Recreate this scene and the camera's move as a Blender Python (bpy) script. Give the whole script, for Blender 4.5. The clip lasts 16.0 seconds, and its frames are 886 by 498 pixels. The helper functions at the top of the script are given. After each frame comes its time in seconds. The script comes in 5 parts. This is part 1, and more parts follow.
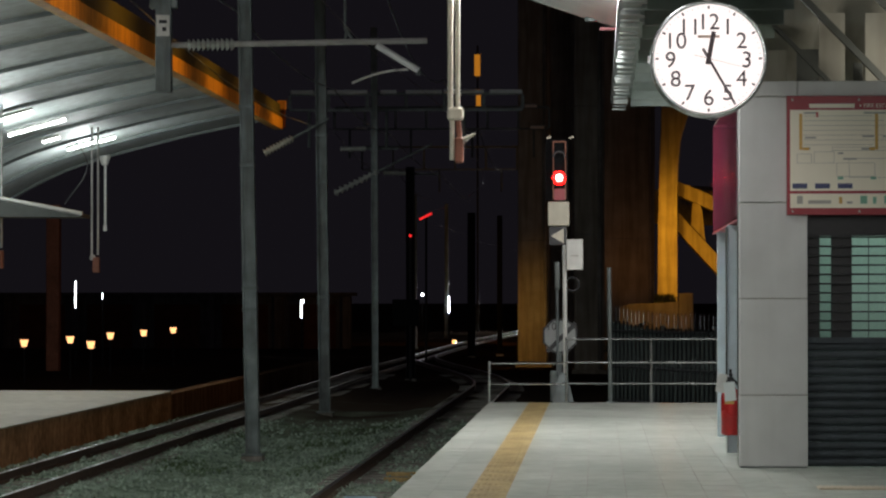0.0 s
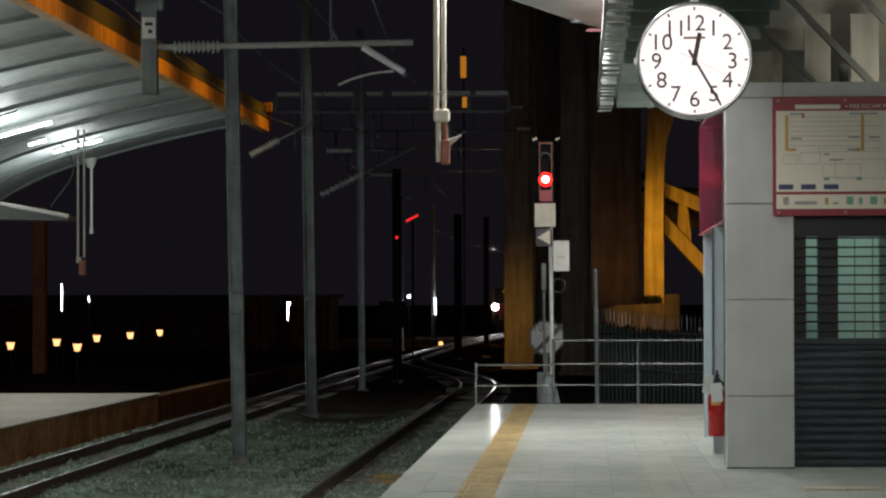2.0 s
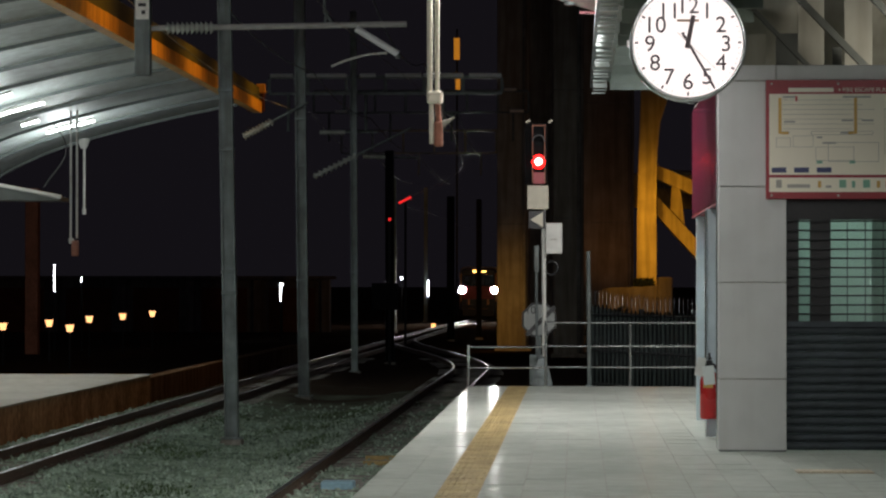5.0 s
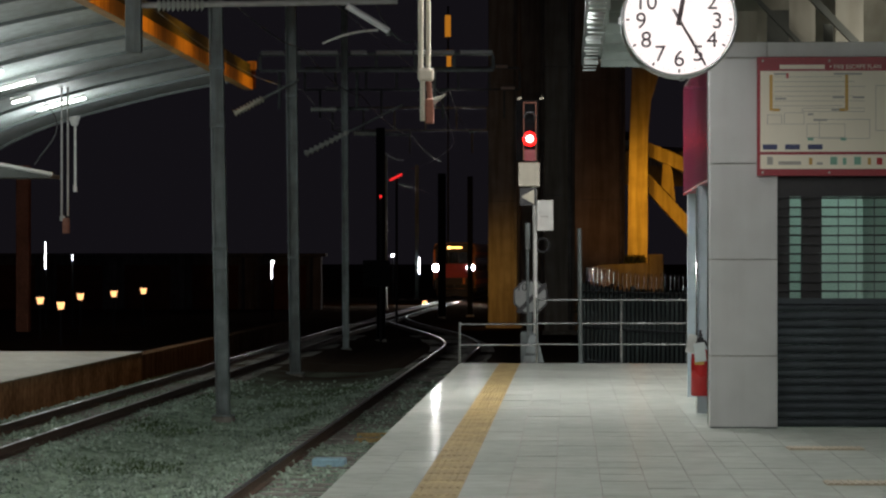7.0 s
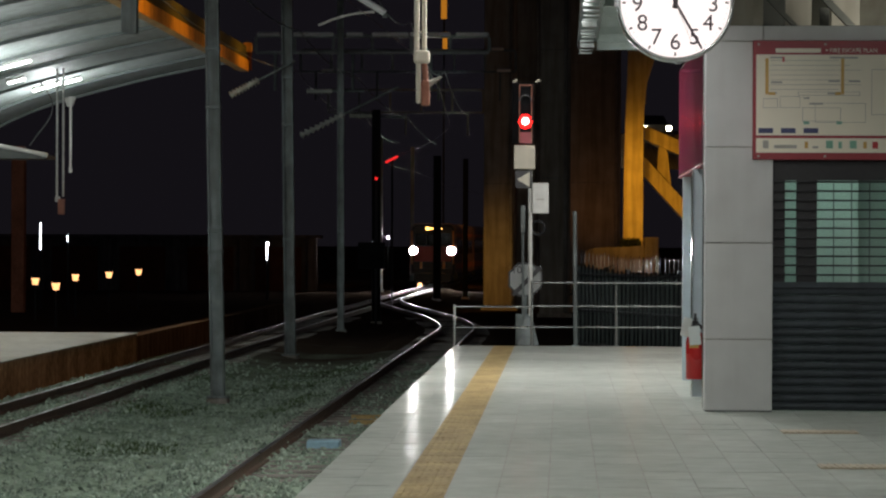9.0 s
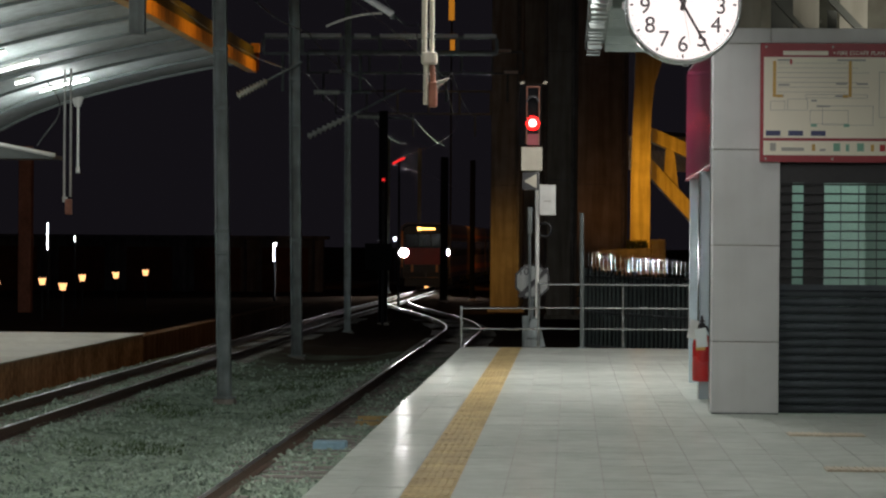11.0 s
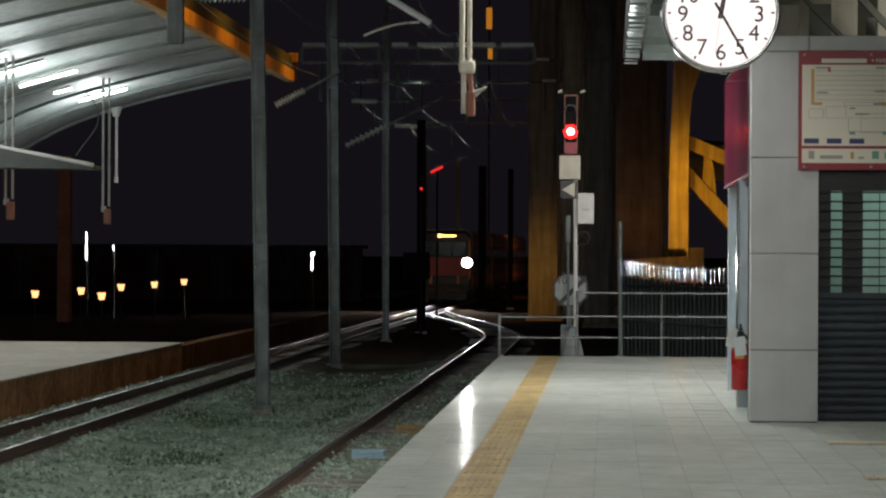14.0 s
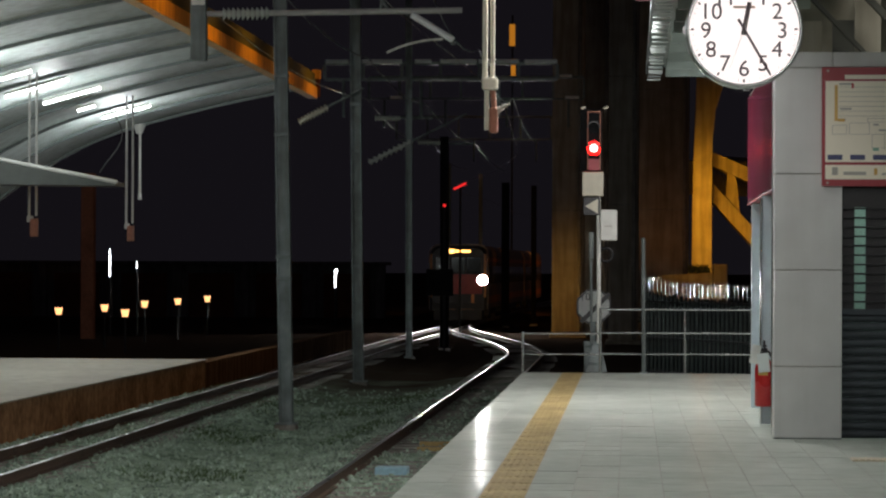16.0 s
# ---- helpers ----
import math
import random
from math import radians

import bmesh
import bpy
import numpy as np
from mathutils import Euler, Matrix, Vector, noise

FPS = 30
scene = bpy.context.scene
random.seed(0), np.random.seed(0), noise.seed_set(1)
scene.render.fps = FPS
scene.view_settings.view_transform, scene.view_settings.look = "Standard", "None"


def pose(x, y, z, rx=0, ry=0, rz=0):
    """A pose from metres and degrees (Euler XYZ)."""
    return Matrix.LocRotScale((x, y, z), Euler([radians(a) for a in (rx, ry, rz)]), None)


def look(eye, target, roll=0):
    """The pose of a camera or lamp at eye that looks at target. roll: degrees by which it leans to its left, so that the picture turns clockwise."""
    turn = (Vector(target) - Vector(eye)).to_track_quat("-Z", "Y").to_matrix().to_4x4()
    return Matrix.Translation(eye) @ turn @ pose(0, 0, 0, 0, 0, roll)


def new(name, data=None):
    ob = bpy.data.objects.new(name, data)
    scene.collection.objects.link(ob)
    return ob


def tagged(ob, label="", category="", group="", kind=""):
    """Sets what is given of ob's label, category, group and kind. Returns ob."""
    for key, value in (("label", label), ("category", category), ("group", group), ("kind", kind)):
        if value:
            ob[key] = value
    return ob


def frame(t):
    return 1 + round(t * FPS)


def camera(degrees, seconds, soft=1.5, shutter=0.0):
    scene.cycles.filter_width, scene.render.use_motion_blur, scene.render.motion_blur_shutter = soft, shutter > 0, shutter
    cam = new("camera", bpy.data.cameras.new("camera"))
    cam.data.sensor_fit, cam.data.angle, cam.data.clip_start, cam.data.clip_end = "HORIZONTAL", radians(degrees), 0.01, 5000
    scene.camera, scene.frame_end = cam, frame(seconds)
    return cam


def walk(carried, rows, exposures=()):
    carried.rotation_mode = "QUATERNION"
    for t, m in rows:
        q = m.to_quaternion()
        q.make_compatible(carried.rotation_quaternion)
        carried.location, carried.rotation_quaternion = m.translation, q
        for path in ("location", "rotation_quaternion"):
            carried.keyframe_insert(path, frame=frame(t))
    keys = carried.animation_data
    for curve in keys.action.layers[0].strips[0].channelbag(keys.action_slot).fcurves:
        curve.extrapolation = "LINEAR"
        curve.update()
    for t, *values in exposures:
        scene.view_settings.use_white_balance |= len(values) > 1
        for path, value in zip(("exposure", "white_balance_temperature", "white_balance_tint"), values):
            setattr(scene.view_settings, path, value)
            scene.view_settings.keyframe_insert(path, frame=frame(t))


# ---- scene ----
cam = camera(17.82, 16.0, soft=2.2)
EYE = (0.0, 0.0, 1.5)
PATH = [
    (0.0, 91.02, 0.0, 3.125),
    (0.5, 91.161, 0.0, 3.018),
    (1.0, 91.149, 0.061, 2.958),
    (1.5, 91.2, 0.1, 2.882),
    (2.0, 91.055, 0.138, 2.853),
    (2.5, 90.978, 0.12, 2.829),
    (3.0, 91.068, 0.088, 2.83),
    (3.5, 91.135, 0.06, 2.927),
    (4.0, 91.018, -0.009, 2.902),
    (6.5, 90.3, 0.03, 2.484),
    (7.0, 90.226, -0.009, 2.525),
    (7.5, 90.196, -0.025, 2.498),
    (8.0, 90.05, -0.136, 2.502),
    (8.5, 89.997, -0.185, 2.458),
    (9.0, 89.868, -0.229, 2.429),
    (11.5, 89.899, -0.442, 2.59),
    (12.0, 89.874, -0.356, 2.69),
    (12.5, 89.878, -0.391, 2.868),
    (13.0, 90.034, -0.361, 3.063),
    (13.5, 90.143, -0.291, 3.171),
    (14.0, 90.07, -0.295, 3.342),
    (14.5, 90.174, -0.329, 3.501),
    (15.0, 90.297, -0.267, 3.581),
    (15.5, 90.362, -0.22, 3.664),
    (16.0, 90.406, -0.254, 3.812),
]
walk(cam, [(t, pose(*EYE, rx, ry, rz)) for t, rx, ry, rz in PATH])

# ---- night sky, exposure, large lights ----
world = bpy.data.worlds.new("night")
scene.world = world
world.use_nodes = True
bg = world.node_tree.nodes["Background"]
bg.inputs[0].default_value = (0.29, 0.25, 0.34, 1)
bg.inputs[1].default_value = 0.021
scene.view_settings.exposure = 0.0


def area(x, y, z, sx, sy, watts, color, target=None):
    d = bpy.data.lights.new("lamp_light", "AREA")
    d.shape, d.size, d.size_y, d.energy, d.color = "RECTANGLE", sx, sy, watts, color
    ob = new("lamp_light", d)
    ob.matrix_world = look((x, y, z), target or (x, y + 0.001, z - 1))
    return ob


def spot(x, y, z, target, watts, color, angle=100, size=0.3):
    d = bpy.data.lights.new("sodium_spot", "SPOT")
    d.energy, d.color, d.spot_size, d.spot_blend, d.shadow_soft_size = watts, color, radians(angle), 1.0, size
    ob = new("sodium_spot", d)
    ob.matrix_world = look((x, y, z), target)
    return ob


COOL = (1.000, 0.965, 0.948)
SODIUM = (1.0, 0.43, 0.025)
def bulb(x, y, z, watts, color, size=0.25):
    d = bpy.data.lights.new("tube_glow", "POINT")
    d.energy, d.color, d.shadow_soft_size = watts, color, size
    ob = new("tube_glow", d)
    ob.location = (x, y, z)
    return ob


# tubes under the high roof and the near canopy
for yy, ww in ((3, 200), (10, 190), (17, 165), (24, 145), (31, 760)):
    bulb(-0.7, yy, 5.05, ww, COOL)
for yy, ww in ((5, 100), (13, 90), (20, 35)):
    bulb(2.6, yy, 4.1, ww, COOL)
for yy in (33.5, 38.5):
    bulb(2.7, yy, 3.9, 190, COOL)
# unseen warm lamp added to brighten the sloping roof sheets
bulb(3.6, 29.5, 4.0, 50, (1.0, 0.93, 0.8))
# tubes of the far canopy
for xx, yy, zz in ((-13.5, 22, 4.8), (-13.5, 36, 4.8), (-13.5, 48, 4.8), (-13.5, 57.5, 4.8), (-13.6, 65.5, 4.8), (-13.5, 75.0, 4.8)):
    bulb(xx, yy, zz, 225, (0.92, 1.0, 0.985), 0.5)
# yard lamp beyond the turnout
bulb(-12.9, 209.5, 2.2, 14, (0.85, 0.92, 1.0), 0.2)
# unseen sodium spots added close to the canopy edge, pier feet and ramp
for yy in (41, 47, 53.5, 60, 66.5, 73, 79.5):
    spot(-6.9, yy, 8.2, (-9.2, yy, 6.5), 420, SODIUM, 100, 1.5)
spot(-4.4, 116.0, 0.2, (-2.7, 121.2, 0.2), 260, (1.0, 0.5, 0.08), 84)
spot(2.2, 123.0, 4.5, (3.5, 130, 3.8), 1900, SODIUM, 74)
spot(2.3, 110.6, 3.6, (2.5, 113, 0.6), 150, SODIUM, 75)
spot(1.6, 114.5, 0.6, (1.4, 118, 6.0), 70, (1.0, 0.42, 0.12), 110)
spot(6.4, 138, 1.0, (4.6, 158, 7.0), 2600, SODIUM, 50)
spot(-2.4, 178, 7.5, (-7.4, 182, 1.4), 800, (1.0, 0.4, 0.08), 95)
spot(9.0, 123, 4.0, (5.0, 131, 5.4), 1500, SODIUM, 70)


# ---- materials ----
def mat(name, color, rough=0.6, metal=0.0, var=0.25, scale=8.0, bump=0.15, tint=None, stain=0.0, coat=0.0):
    m = bpy.data.materials.new(name)
    m.use_nodes = True
    nt = m.node_tree
    b = nt.nodes["Principled BSDF"]
    b.inputs["Roughness"].default_value = rough
    b.inputs["Metallic"].default_value = metal
    b.inputs["Coat Weight"].default_value = coat
    tc = nt.nodes.new("ShaderNodeTexCoord")
    geo = nt.nodes.new("ShaderNodeNewGeometry")
    n1 = nt.nodes.new("ShaderNodeTexNoise")
    n1.inputs["Scale"].default_value, n1.inputs["Detail"].default_value = scale, 8
    n2 = nt.nodes.new("ShaderNodeTexNoise")
    n2.inputs["Scale"].default_value, n2.inputs["Detail"].default_value = scale * 0.13, 4
    for n in (n1, n2):
        nt.links.new(geo.outputs["Position"], n.inputs["Vector"])
    add = nt.nodes.new("ShaderNodeMath")
    add.operation = "ADD"
    nt.links.new(n1.outputs[0], add.inputs[0])
    nt.links.new(n2.outputs[0], add.inputs[1])
    ramp = nt.nodes.new("ShaderNodeMapRange")
    ramp.inputs[1].default_value, ramp.inputs[2].default_value = 0.7, 1.3
    nt.links.new(add.outputs[0], ramp.inputs[0])
    mix = nt.nodes.new("ShaderNodeMix")
    mix.data_type = "RGBA"
    c2 = tint or tuple(c * (1 - var) for c in color)
    mix.inputs[6].default_value = (*c2, 1)
    mix.inputs[7].default_value = (*tuple(min(1, c * (1 + var * 0.6)) for c in color), 1)
    nt.links.new(ramp.outputs[0], mix.inputs[0])
    out = mix.outputs[2]
    oi = nt.nodes.new("ShaderNodeObjectInfo")
    hsv = nt.nodes.new("ShaderNodeHueSaturation")
    mr = nt.nodes.new("ShaderNodeMapRange")
    mr.inputs[3].default_value, mr.inputs[4].default_value = 1 - var * 0.35, 1 + var * 0.35
    nt.links.new(oi.outputs["Random"], mr.inputs[0])
    nt.links.new(mr.outputs[0], hsv.inputs["Value"])
    nt.links.new(out, hsv.inputs["Color"])
    out = hsv.outputs[0]
    if stain:
        st = nt.nodes.new("ShaderNodeTexNoise")
        mp = nt.nodes.new("ShaderNodeMapping")
        mp.inputs["Scale"].default_value = (1.6, 1.6, 0.12)
        nt.links.new(geo.outputs["Position"], mp.inputs[0])
        nt.links.new(mp.outputs[0], st.inputs["Vector"])
        st.inputs["Scale"].default_value, st.inputs["Detail"].default_value = 3.0, 6
        sr = nt.nodes.new("ShaderNodeMapRange")
        sr.inputs[1].default_value, sr.inputs[2].default_value = 0.42, 0.62
        sr.inputs[4].default_value = stain
        nt.links.new(st.outputs[0], sr.inputs[0])
        mx = nt.nodes.new("ShaderNodeMix")
        mx.data_type = "RGBA"
        mx.inputs[7].default_value = (color[0] * 0.3, color[1] * 0.25, color[2] * 0.2, 1)
        nt.links.new(sr.outputs[0], mx.inputs[0])
        nt.links.new(out, mx.inputs[6])
        out = mx.outputs[2]
    nt.links.new(out, b.inputs["Base Color"])
    rr = nt.nodes.new("ShaderNodeMapRange")
    rr.inputs[3].default_value, rr.inputs[4].default_value = max(0.02, rough - 0.08), min(1, rough + 0.08)
    nt.links.new(n2.outputs[0], rr.inputs[0])
    nt.links.new(rr.outputs[0], b.inputs["Roughness"])
    if bump:
        bp = nt.nodes.new("ShaderNodeBump")
        bp.inputs["Strength"].default_value, bp.inputs["Distance"].default_value = bump, 0.02
        nt.links.new(n1.outputs[0], bp.inputs["Height"])
        nt.links.new(bp.outputs[0], b.inputs["Normal"])
    return m


def glow(name, color, strength):
    m = bpy.data.materials.new(name)
    m.use_nodes = True
    b = m.node_tree.nodes["Principled BSDF"]
    b.inputs["Base Color"].default_value = (*[c * 0.1 for c in color], 1)
    b.inputs["Specular IOR Level"].default_value = 0.1
    b.inputs["Emission Color"].default_value = (*color, 1)
    b.inputs["Emission Strength"].default_value = strength
    return m


def glass(name, color, rough=0.02):
    m = bpy.data.materials.new(name)
    m.use_nodes = True
    b = m.node_tree.nodes["Principled BSDF"]
    b.inputs["Base Color"].default_value = (*color, 1)
    b.inputs["Transmission Weight"].default_value = 1.0
    b.inputs["Roughness"].default_value = rough
    b.inputs["IOR"].default_value = 1.45
    return m


M_TILE = mat("glazed_floor_tile", (0.555, 0.6, 0.545), 0.13, 0, 0.12, 5, 0.0, stain=0.12)
M_TILE.node_tree.nodes["Principled BSDF"].inputs["Specular IOR Level"].default_value = 0.0003
M_GROUT = mat("tile_grout", (0.4, 0.395, 0.36), 0.9, 0, 0.3, 20, 0.2)
M_TACT = mat("yellow_tactile_tile", (0.47, 0.37, 0.18), 0.65, 0, 0.25, 12, 0.1, stain=0.25)
M_TACT.node_tree.nodes["Principled BSDF"].inputs["Specular IOR Level"].default_value = 0.02
M_CONC = mat("old_concrete", (0.3, 0.28, 0.25), 0.85, 0, 0.35, 4, 0.3, stain=0.5)
M_PIER = mat("pier_concrete", (0.36, 0.32, 0.26), 0.85, 0, 0.3, 1.5, 0.3, stain=0.4)
M_FACE = mat("stained_platform_face", (0.46, 0.29, 0.17), 0.9, 0, 0.55, 7, 0.6, stain=0.3)
M_BALL = mat("ballast", (0.25, 0.315, 0.245), 0.95, 0, 0.6, 14, 1.0, tint=(0.085, 0.12, 0.085))
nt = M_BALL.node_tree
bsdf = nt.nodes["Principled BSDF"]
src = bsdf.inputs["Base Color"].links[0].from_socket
sep, wob, mad, cov, far_brown = (nt.nodes.new(k) for k in ("ShaderNodeSeparateXYZ", "ShaderNodeTexNoise", "ShaderNodeMath", "ShaderNodeMapRange", "ShaderNodeMix"))
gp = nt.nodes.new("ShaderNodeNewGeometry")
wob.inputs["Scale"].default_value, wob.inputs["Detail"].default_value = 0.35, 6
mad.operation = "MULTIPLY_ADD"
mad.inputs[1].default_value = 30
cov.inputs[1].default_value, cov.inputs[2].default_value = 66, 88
far_brown.data_type = "RGBA"
# the ground colour turns near-black brown with distance
far_brown.inputs[7].default_value = (0.05, 0.036, 0.028, 1)
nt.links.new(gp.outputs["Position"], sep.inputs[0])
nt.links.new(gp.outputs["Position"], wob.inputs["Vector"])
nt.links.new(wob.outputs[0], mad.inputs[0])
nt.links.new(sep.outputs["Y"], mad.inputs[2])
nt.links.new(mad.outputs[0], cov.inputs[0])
nt.links.new(cov.outputs[0], far_brown.inputs[0])
nt.links.new(src, far_brown.inputs[6])
nt.links.new(far_brown.outputs[2], bsdf.inputs["Base Color"])
M_STONE = mat("ballast_stone", (0.27, 0.34, 0.275), 0.9, 0, 0.7, 20, 0.3)
M_GRASS = mat("weed_green", (0.08, 0.115, 0.06), 0.8, 0, 0.5, 10, 0.2)
M_RAIL = mat("rusty_rail", (0.1, 0.065, 0.045), 0.7, 0.3, 0.4, 20, 0.3)
M_RAILTOP = mat("polished_rail_head", (0.55, 0.55, 0.55), 0.3, 1.0, 0.2, 20, 0.02)
M_SLEEP = mat("concrete_sleeper", (0.22, 0.21, 0.19), 0.9, 0, 0.3, 8, 0.3)
M_GALV = mat("galvanised_steel", (0.2, 0.235, 0.235), 0.5, 0.5, 0.55, 3, 0.1, stain=0.5)
M_DARKST = mat("dark_galvanised_steel", (0.16, 0.18, 0.18), 0.55, 0.4, 0.4, 6, 0.1)
M_CHROME = mat("stainless_steel", (0.56, 0.57, 0.57), 0.25, 1.0, 0.15, 20, 0.01)
M_WHITE = mat("white_coated_panel", (0.62, 0.63, 0.62), 0.45, 0, 0.1, 3, 0.02, stain=0.08)
M_WPAINT = mat("white_painted_steel", (0.72, 0.72, 0.68), 0.45, 0, 0.15, 8, 0.03, stain=0.12)
M_BLUEW = mat("pale_blue_frame", (0.5, 0.58, 0.62), 0.4, 0.1, 0.12, 6, 0.02)
M_REDSIGN = mat("red_glossy_fascia", (0.34, 0.04, 0.1), 0.14, 0, 0.12, 5, 0.01, coat=0.5)
M_RED = mat("red_enamel", (0.5, 0.02, 0.02), 0.28, 0, 0.12, 12, 0.02)
M_MAROON = mat("maroon_print", (0.3, 0.02, 0.03), 0.4, 0, 0.1, 8, 0.01)
M_CREAM = mat("cream_print", (0.86, 0.8, 0.65), 0.4, 0, 0.06, 3, 0.01)
M_NAVY = mat("navy_print", (0.04, 0.05, 0.14), 0.4, 0, 0.1, 8, 0)
M_OCHRE = mat("ochre_print", (0.6, 0.36, 0.08), 0.4, 0, 0.1, 8, 0)
M_TAN = mat("faded_tan_print", (0.62, 0.42, 0.32), 0.5, 0, 0.1, 8, 0)
M_LINE = mat("grey_print", (0.4, 0.38, 0.33), 0.5, 0, 0.1, 8, 0)
M_GREENP = mat("green_print", (0.2, 0.42, 0.3), 0.5, 0, 0.1, 8, 0)
M_BLACK = mat("black_plastic", (0.015, 0.015, 0.017), 0.45, 0, 0.3, 20, 0.05)
M_MATTE = mat("matte_black", (0.012, 0.012, 0.013), 0.95, 0, 0.3, 20, 0.05)
M_MATTE.node_tree.nodes["Principled BSDF"].inputs["Specular IOR Level"].default_value = 0.1
M_BROWNP = mat("brown_hand_paint", (0.09, 0.055, 0.06), 0.5, 0, 0.1, 20, 0)
M_SHUT = mat("dark_shutter_slat", (0.055, 0.068, 0.08), 0.7, 0.1, 0.25, 10, 0.05, stain=0.2)
M_ROOF = mat("painted_roof_sheet", (0.5, 0.55, 0.54), 0.55, 0.1, 0.2, 2, 0.05, stain=0.25)
M_ROOFD = mat("grey_roof_sheet", (0.3, 0.295, 0.25), 0.6, 0.1, 0.25, 2, 0.05, stain=0.3)
M_ORBEAM = mat("lit_fascia_ochre", (0.62, 0.34, 0.08), 0.6, 0, 0.25, 3, 0.1, stain=0.45)
M_LOUV = mat("white_louvre_blade", (0.38, 0.43, 0.42), 0.45, 0, 0.15, 8, 0.02)
M_GREEND = mat("dark_green_sheet", (0.17, 0.21, 0.19), 0.6, 0, 0.3, 4, 0.1)
M_RAFT = mat("rafter_and_unlit_dark", (0.045, 0.05, 0.045), 0.7, 0, 0.3, 6, 0.1)
M_DRUST = mat("dull_red_oxide", (0.11, 0.045, 0.03), 0.8, 0, 0.3, 12, 0.1)
M_HALL = mat("dark_render", (0.13, 0.12, 0.125), 0.9, 0, 0.3, 2, 0.2, stain=0.4)
M_DIMW = mat("dim_brown_concrete", (0.2, 0.13, 0.085), 0.95, 0, 0.4, 3, 0.4, stain=0.6)
M_TACTF = mat("faded_tactile_tile", (0.52, 0.46, 0.33), 0.5, 0, 0.2, 12, 0.1)
M_RIB = mat("rib_gap_shadow", (0.16, 0.18, 0.175), 0.6, 0.1, 0.25, 4, 0.05)
M_PAVE = mat("pale_paving", (0.52, 0.52, 0.47), 0.7, 0, 0.2, 3, 0.1, stain=0.2)
M_COPPER = mat("worn_contact_copper", (0.18, 0.15, 0.13), 0.35, 1.0, 0.15, 20, 0)
M_CHORD = mat("bright_lit_steel", (0.86, 0.88, 0.88), 0.4, 0, 0.1, 6, 0.02)
M_TRIM = mat("mirror_trim", (0.75, 0.76, 0.76), 0.14, 1.0, 0.1, 20, 0)
M_CONDUIT = mat("dusty_white_conduit", (0.42, 0.42, 0.4), 0.6, 0, 0.2, 8, 0.03)
M_RAILTOPF = mat("dull_rail_head", (0.33, 0.32, 0.31), 0.34, 1.0, 0.3, 20, 0.02)
M_INS = mat("glazed_insulator", (0.66, 0.7, 0.64), 0.25, 0, 0.2, 30, 0.02)
M_CREAMB = mat("cream_box_paint", (0.62, 0.58, 0.47), 0.5, 0, 0.12, 8, 0.03, stain=0.2)
M_PAPER = mat("paper_tag", (0.68, 0.72, 0.7), 0.8, 0, 0.06, 10, 0.02)
M_MINT = mat("mint_wall", (0.5, 0.6, 0.54), 0.7, 0, 0.1, 3, 0.02)
M_BLUEB = mat("faded_blue_plastic", (0.28, 0.46, 0.55), 0.6, 0, 0.25, 20, 0.05)
M_WOOD = mat("weathered_timber", (0.34, 0.24, 0.1), 0.85, 0, 0.4, 15, 0.3)
M_RUST = mat("red_oxide", (0.28, 0.11, 0.07), 0.7, 0, 0.3, 12, 0.1)
M_HEDGE = mat("hedge_leaf", (0.035, 0.05, 0.03), 0.7, 0, 0.5, 10, 0.1)
M_MESH = mat("fence_unlit_dark", (0.03, 0.033, 0.036), 0.35, 0.3, 0.3, 8, 0.0)
M_GLINT = mat("fence_glint_bright", (0.5, 0.52, 0.55), 0.16, 1.0, 0.2, 12, 0.0)
M_SHADEW = mat("less_lit_white", (0.3, 0.32, 0.31), 0.6, 0, 0.15, 8, 0.02, stain=0.2)
M_SHEET = mat("weathered_green_sheet", (0.09, 0.115, 0.11), 0.75, 0, 0.3, 4, 0.1, stain=0.4)
M_TRAIN = mat("train_sodium_brown", (0.3, 0.2, 0.15), 0.4, 0.2, 0.15, 4, 0.02)
M_TRAINO = mat("train_orange", (0.62, 0.22, 0.04), 0.35, 0, 0.15, 4, 0.02)
M_TRAINR = mat("train_red", (0.32, 0.03, 0.025), 0.35, 0, 0.15, 4, 0.02)
M_TRAINF = mat("train_front_charcoal", (0.02, 0.02, 0.024), 0.4, 0, 0.2, 4, 0.02)
M_CARP = mat("car_paint", (0.3, 0.31, 0.33), 0.25, 0.4, 0.1, 6, 0)
M_TYRE = mat("rubber", (0.02, 0.02, 0.02), 0.8, 0, 0.2, 20, 0.1)
M_GLASS = glass("clear_glass", (0.85, 0.95, 0.92))
M_DGLASS = mat("dark_glass", (0.01, 0.012, 0.015), 0.05, 0, 0.1, 3, 0)
G_FACE = glow("lit_clock_face", (1.0, 0.92, 0.9), 1.1)
G_RED = glow("red_signal_lens", (1.0, 0.006, 0.005), 7)
G_REDC = glow("red_signal_filament", (1.0, 0.045, 0.04), 90)
G_TUBE = glow("fluorescent_tube", (0.95, 1.0, 0.98), 12)
G_HEAD = glow("headlamp_lens", (1.0, 0.99, 0.95), 3200)
G_CARHEAD = glow("car_headlamp_lens", (1.0, 0.85, 0.55), 60)
G_DEST = glow("destination_display", (1.0, 0.45, 0.1), 7)
G_WARM = glow("warm_lantern_glass", (1.0, 0.48, 0.19), 2.0)
G_WHITE = glow("white_lamp_glass", (0.9, 0.95, 1.0), 12)
G_AMBER = glow("amber_lamp", (1.0, 0.42, 0.14), 2.2)
G_OCHRE = glow("ochre_lit_panel", (1.0, 0.36, 0.03), 0.4)
G_REDS = glow("small_red_lamp", (1.0, 0.03, 0.03), 0.9)


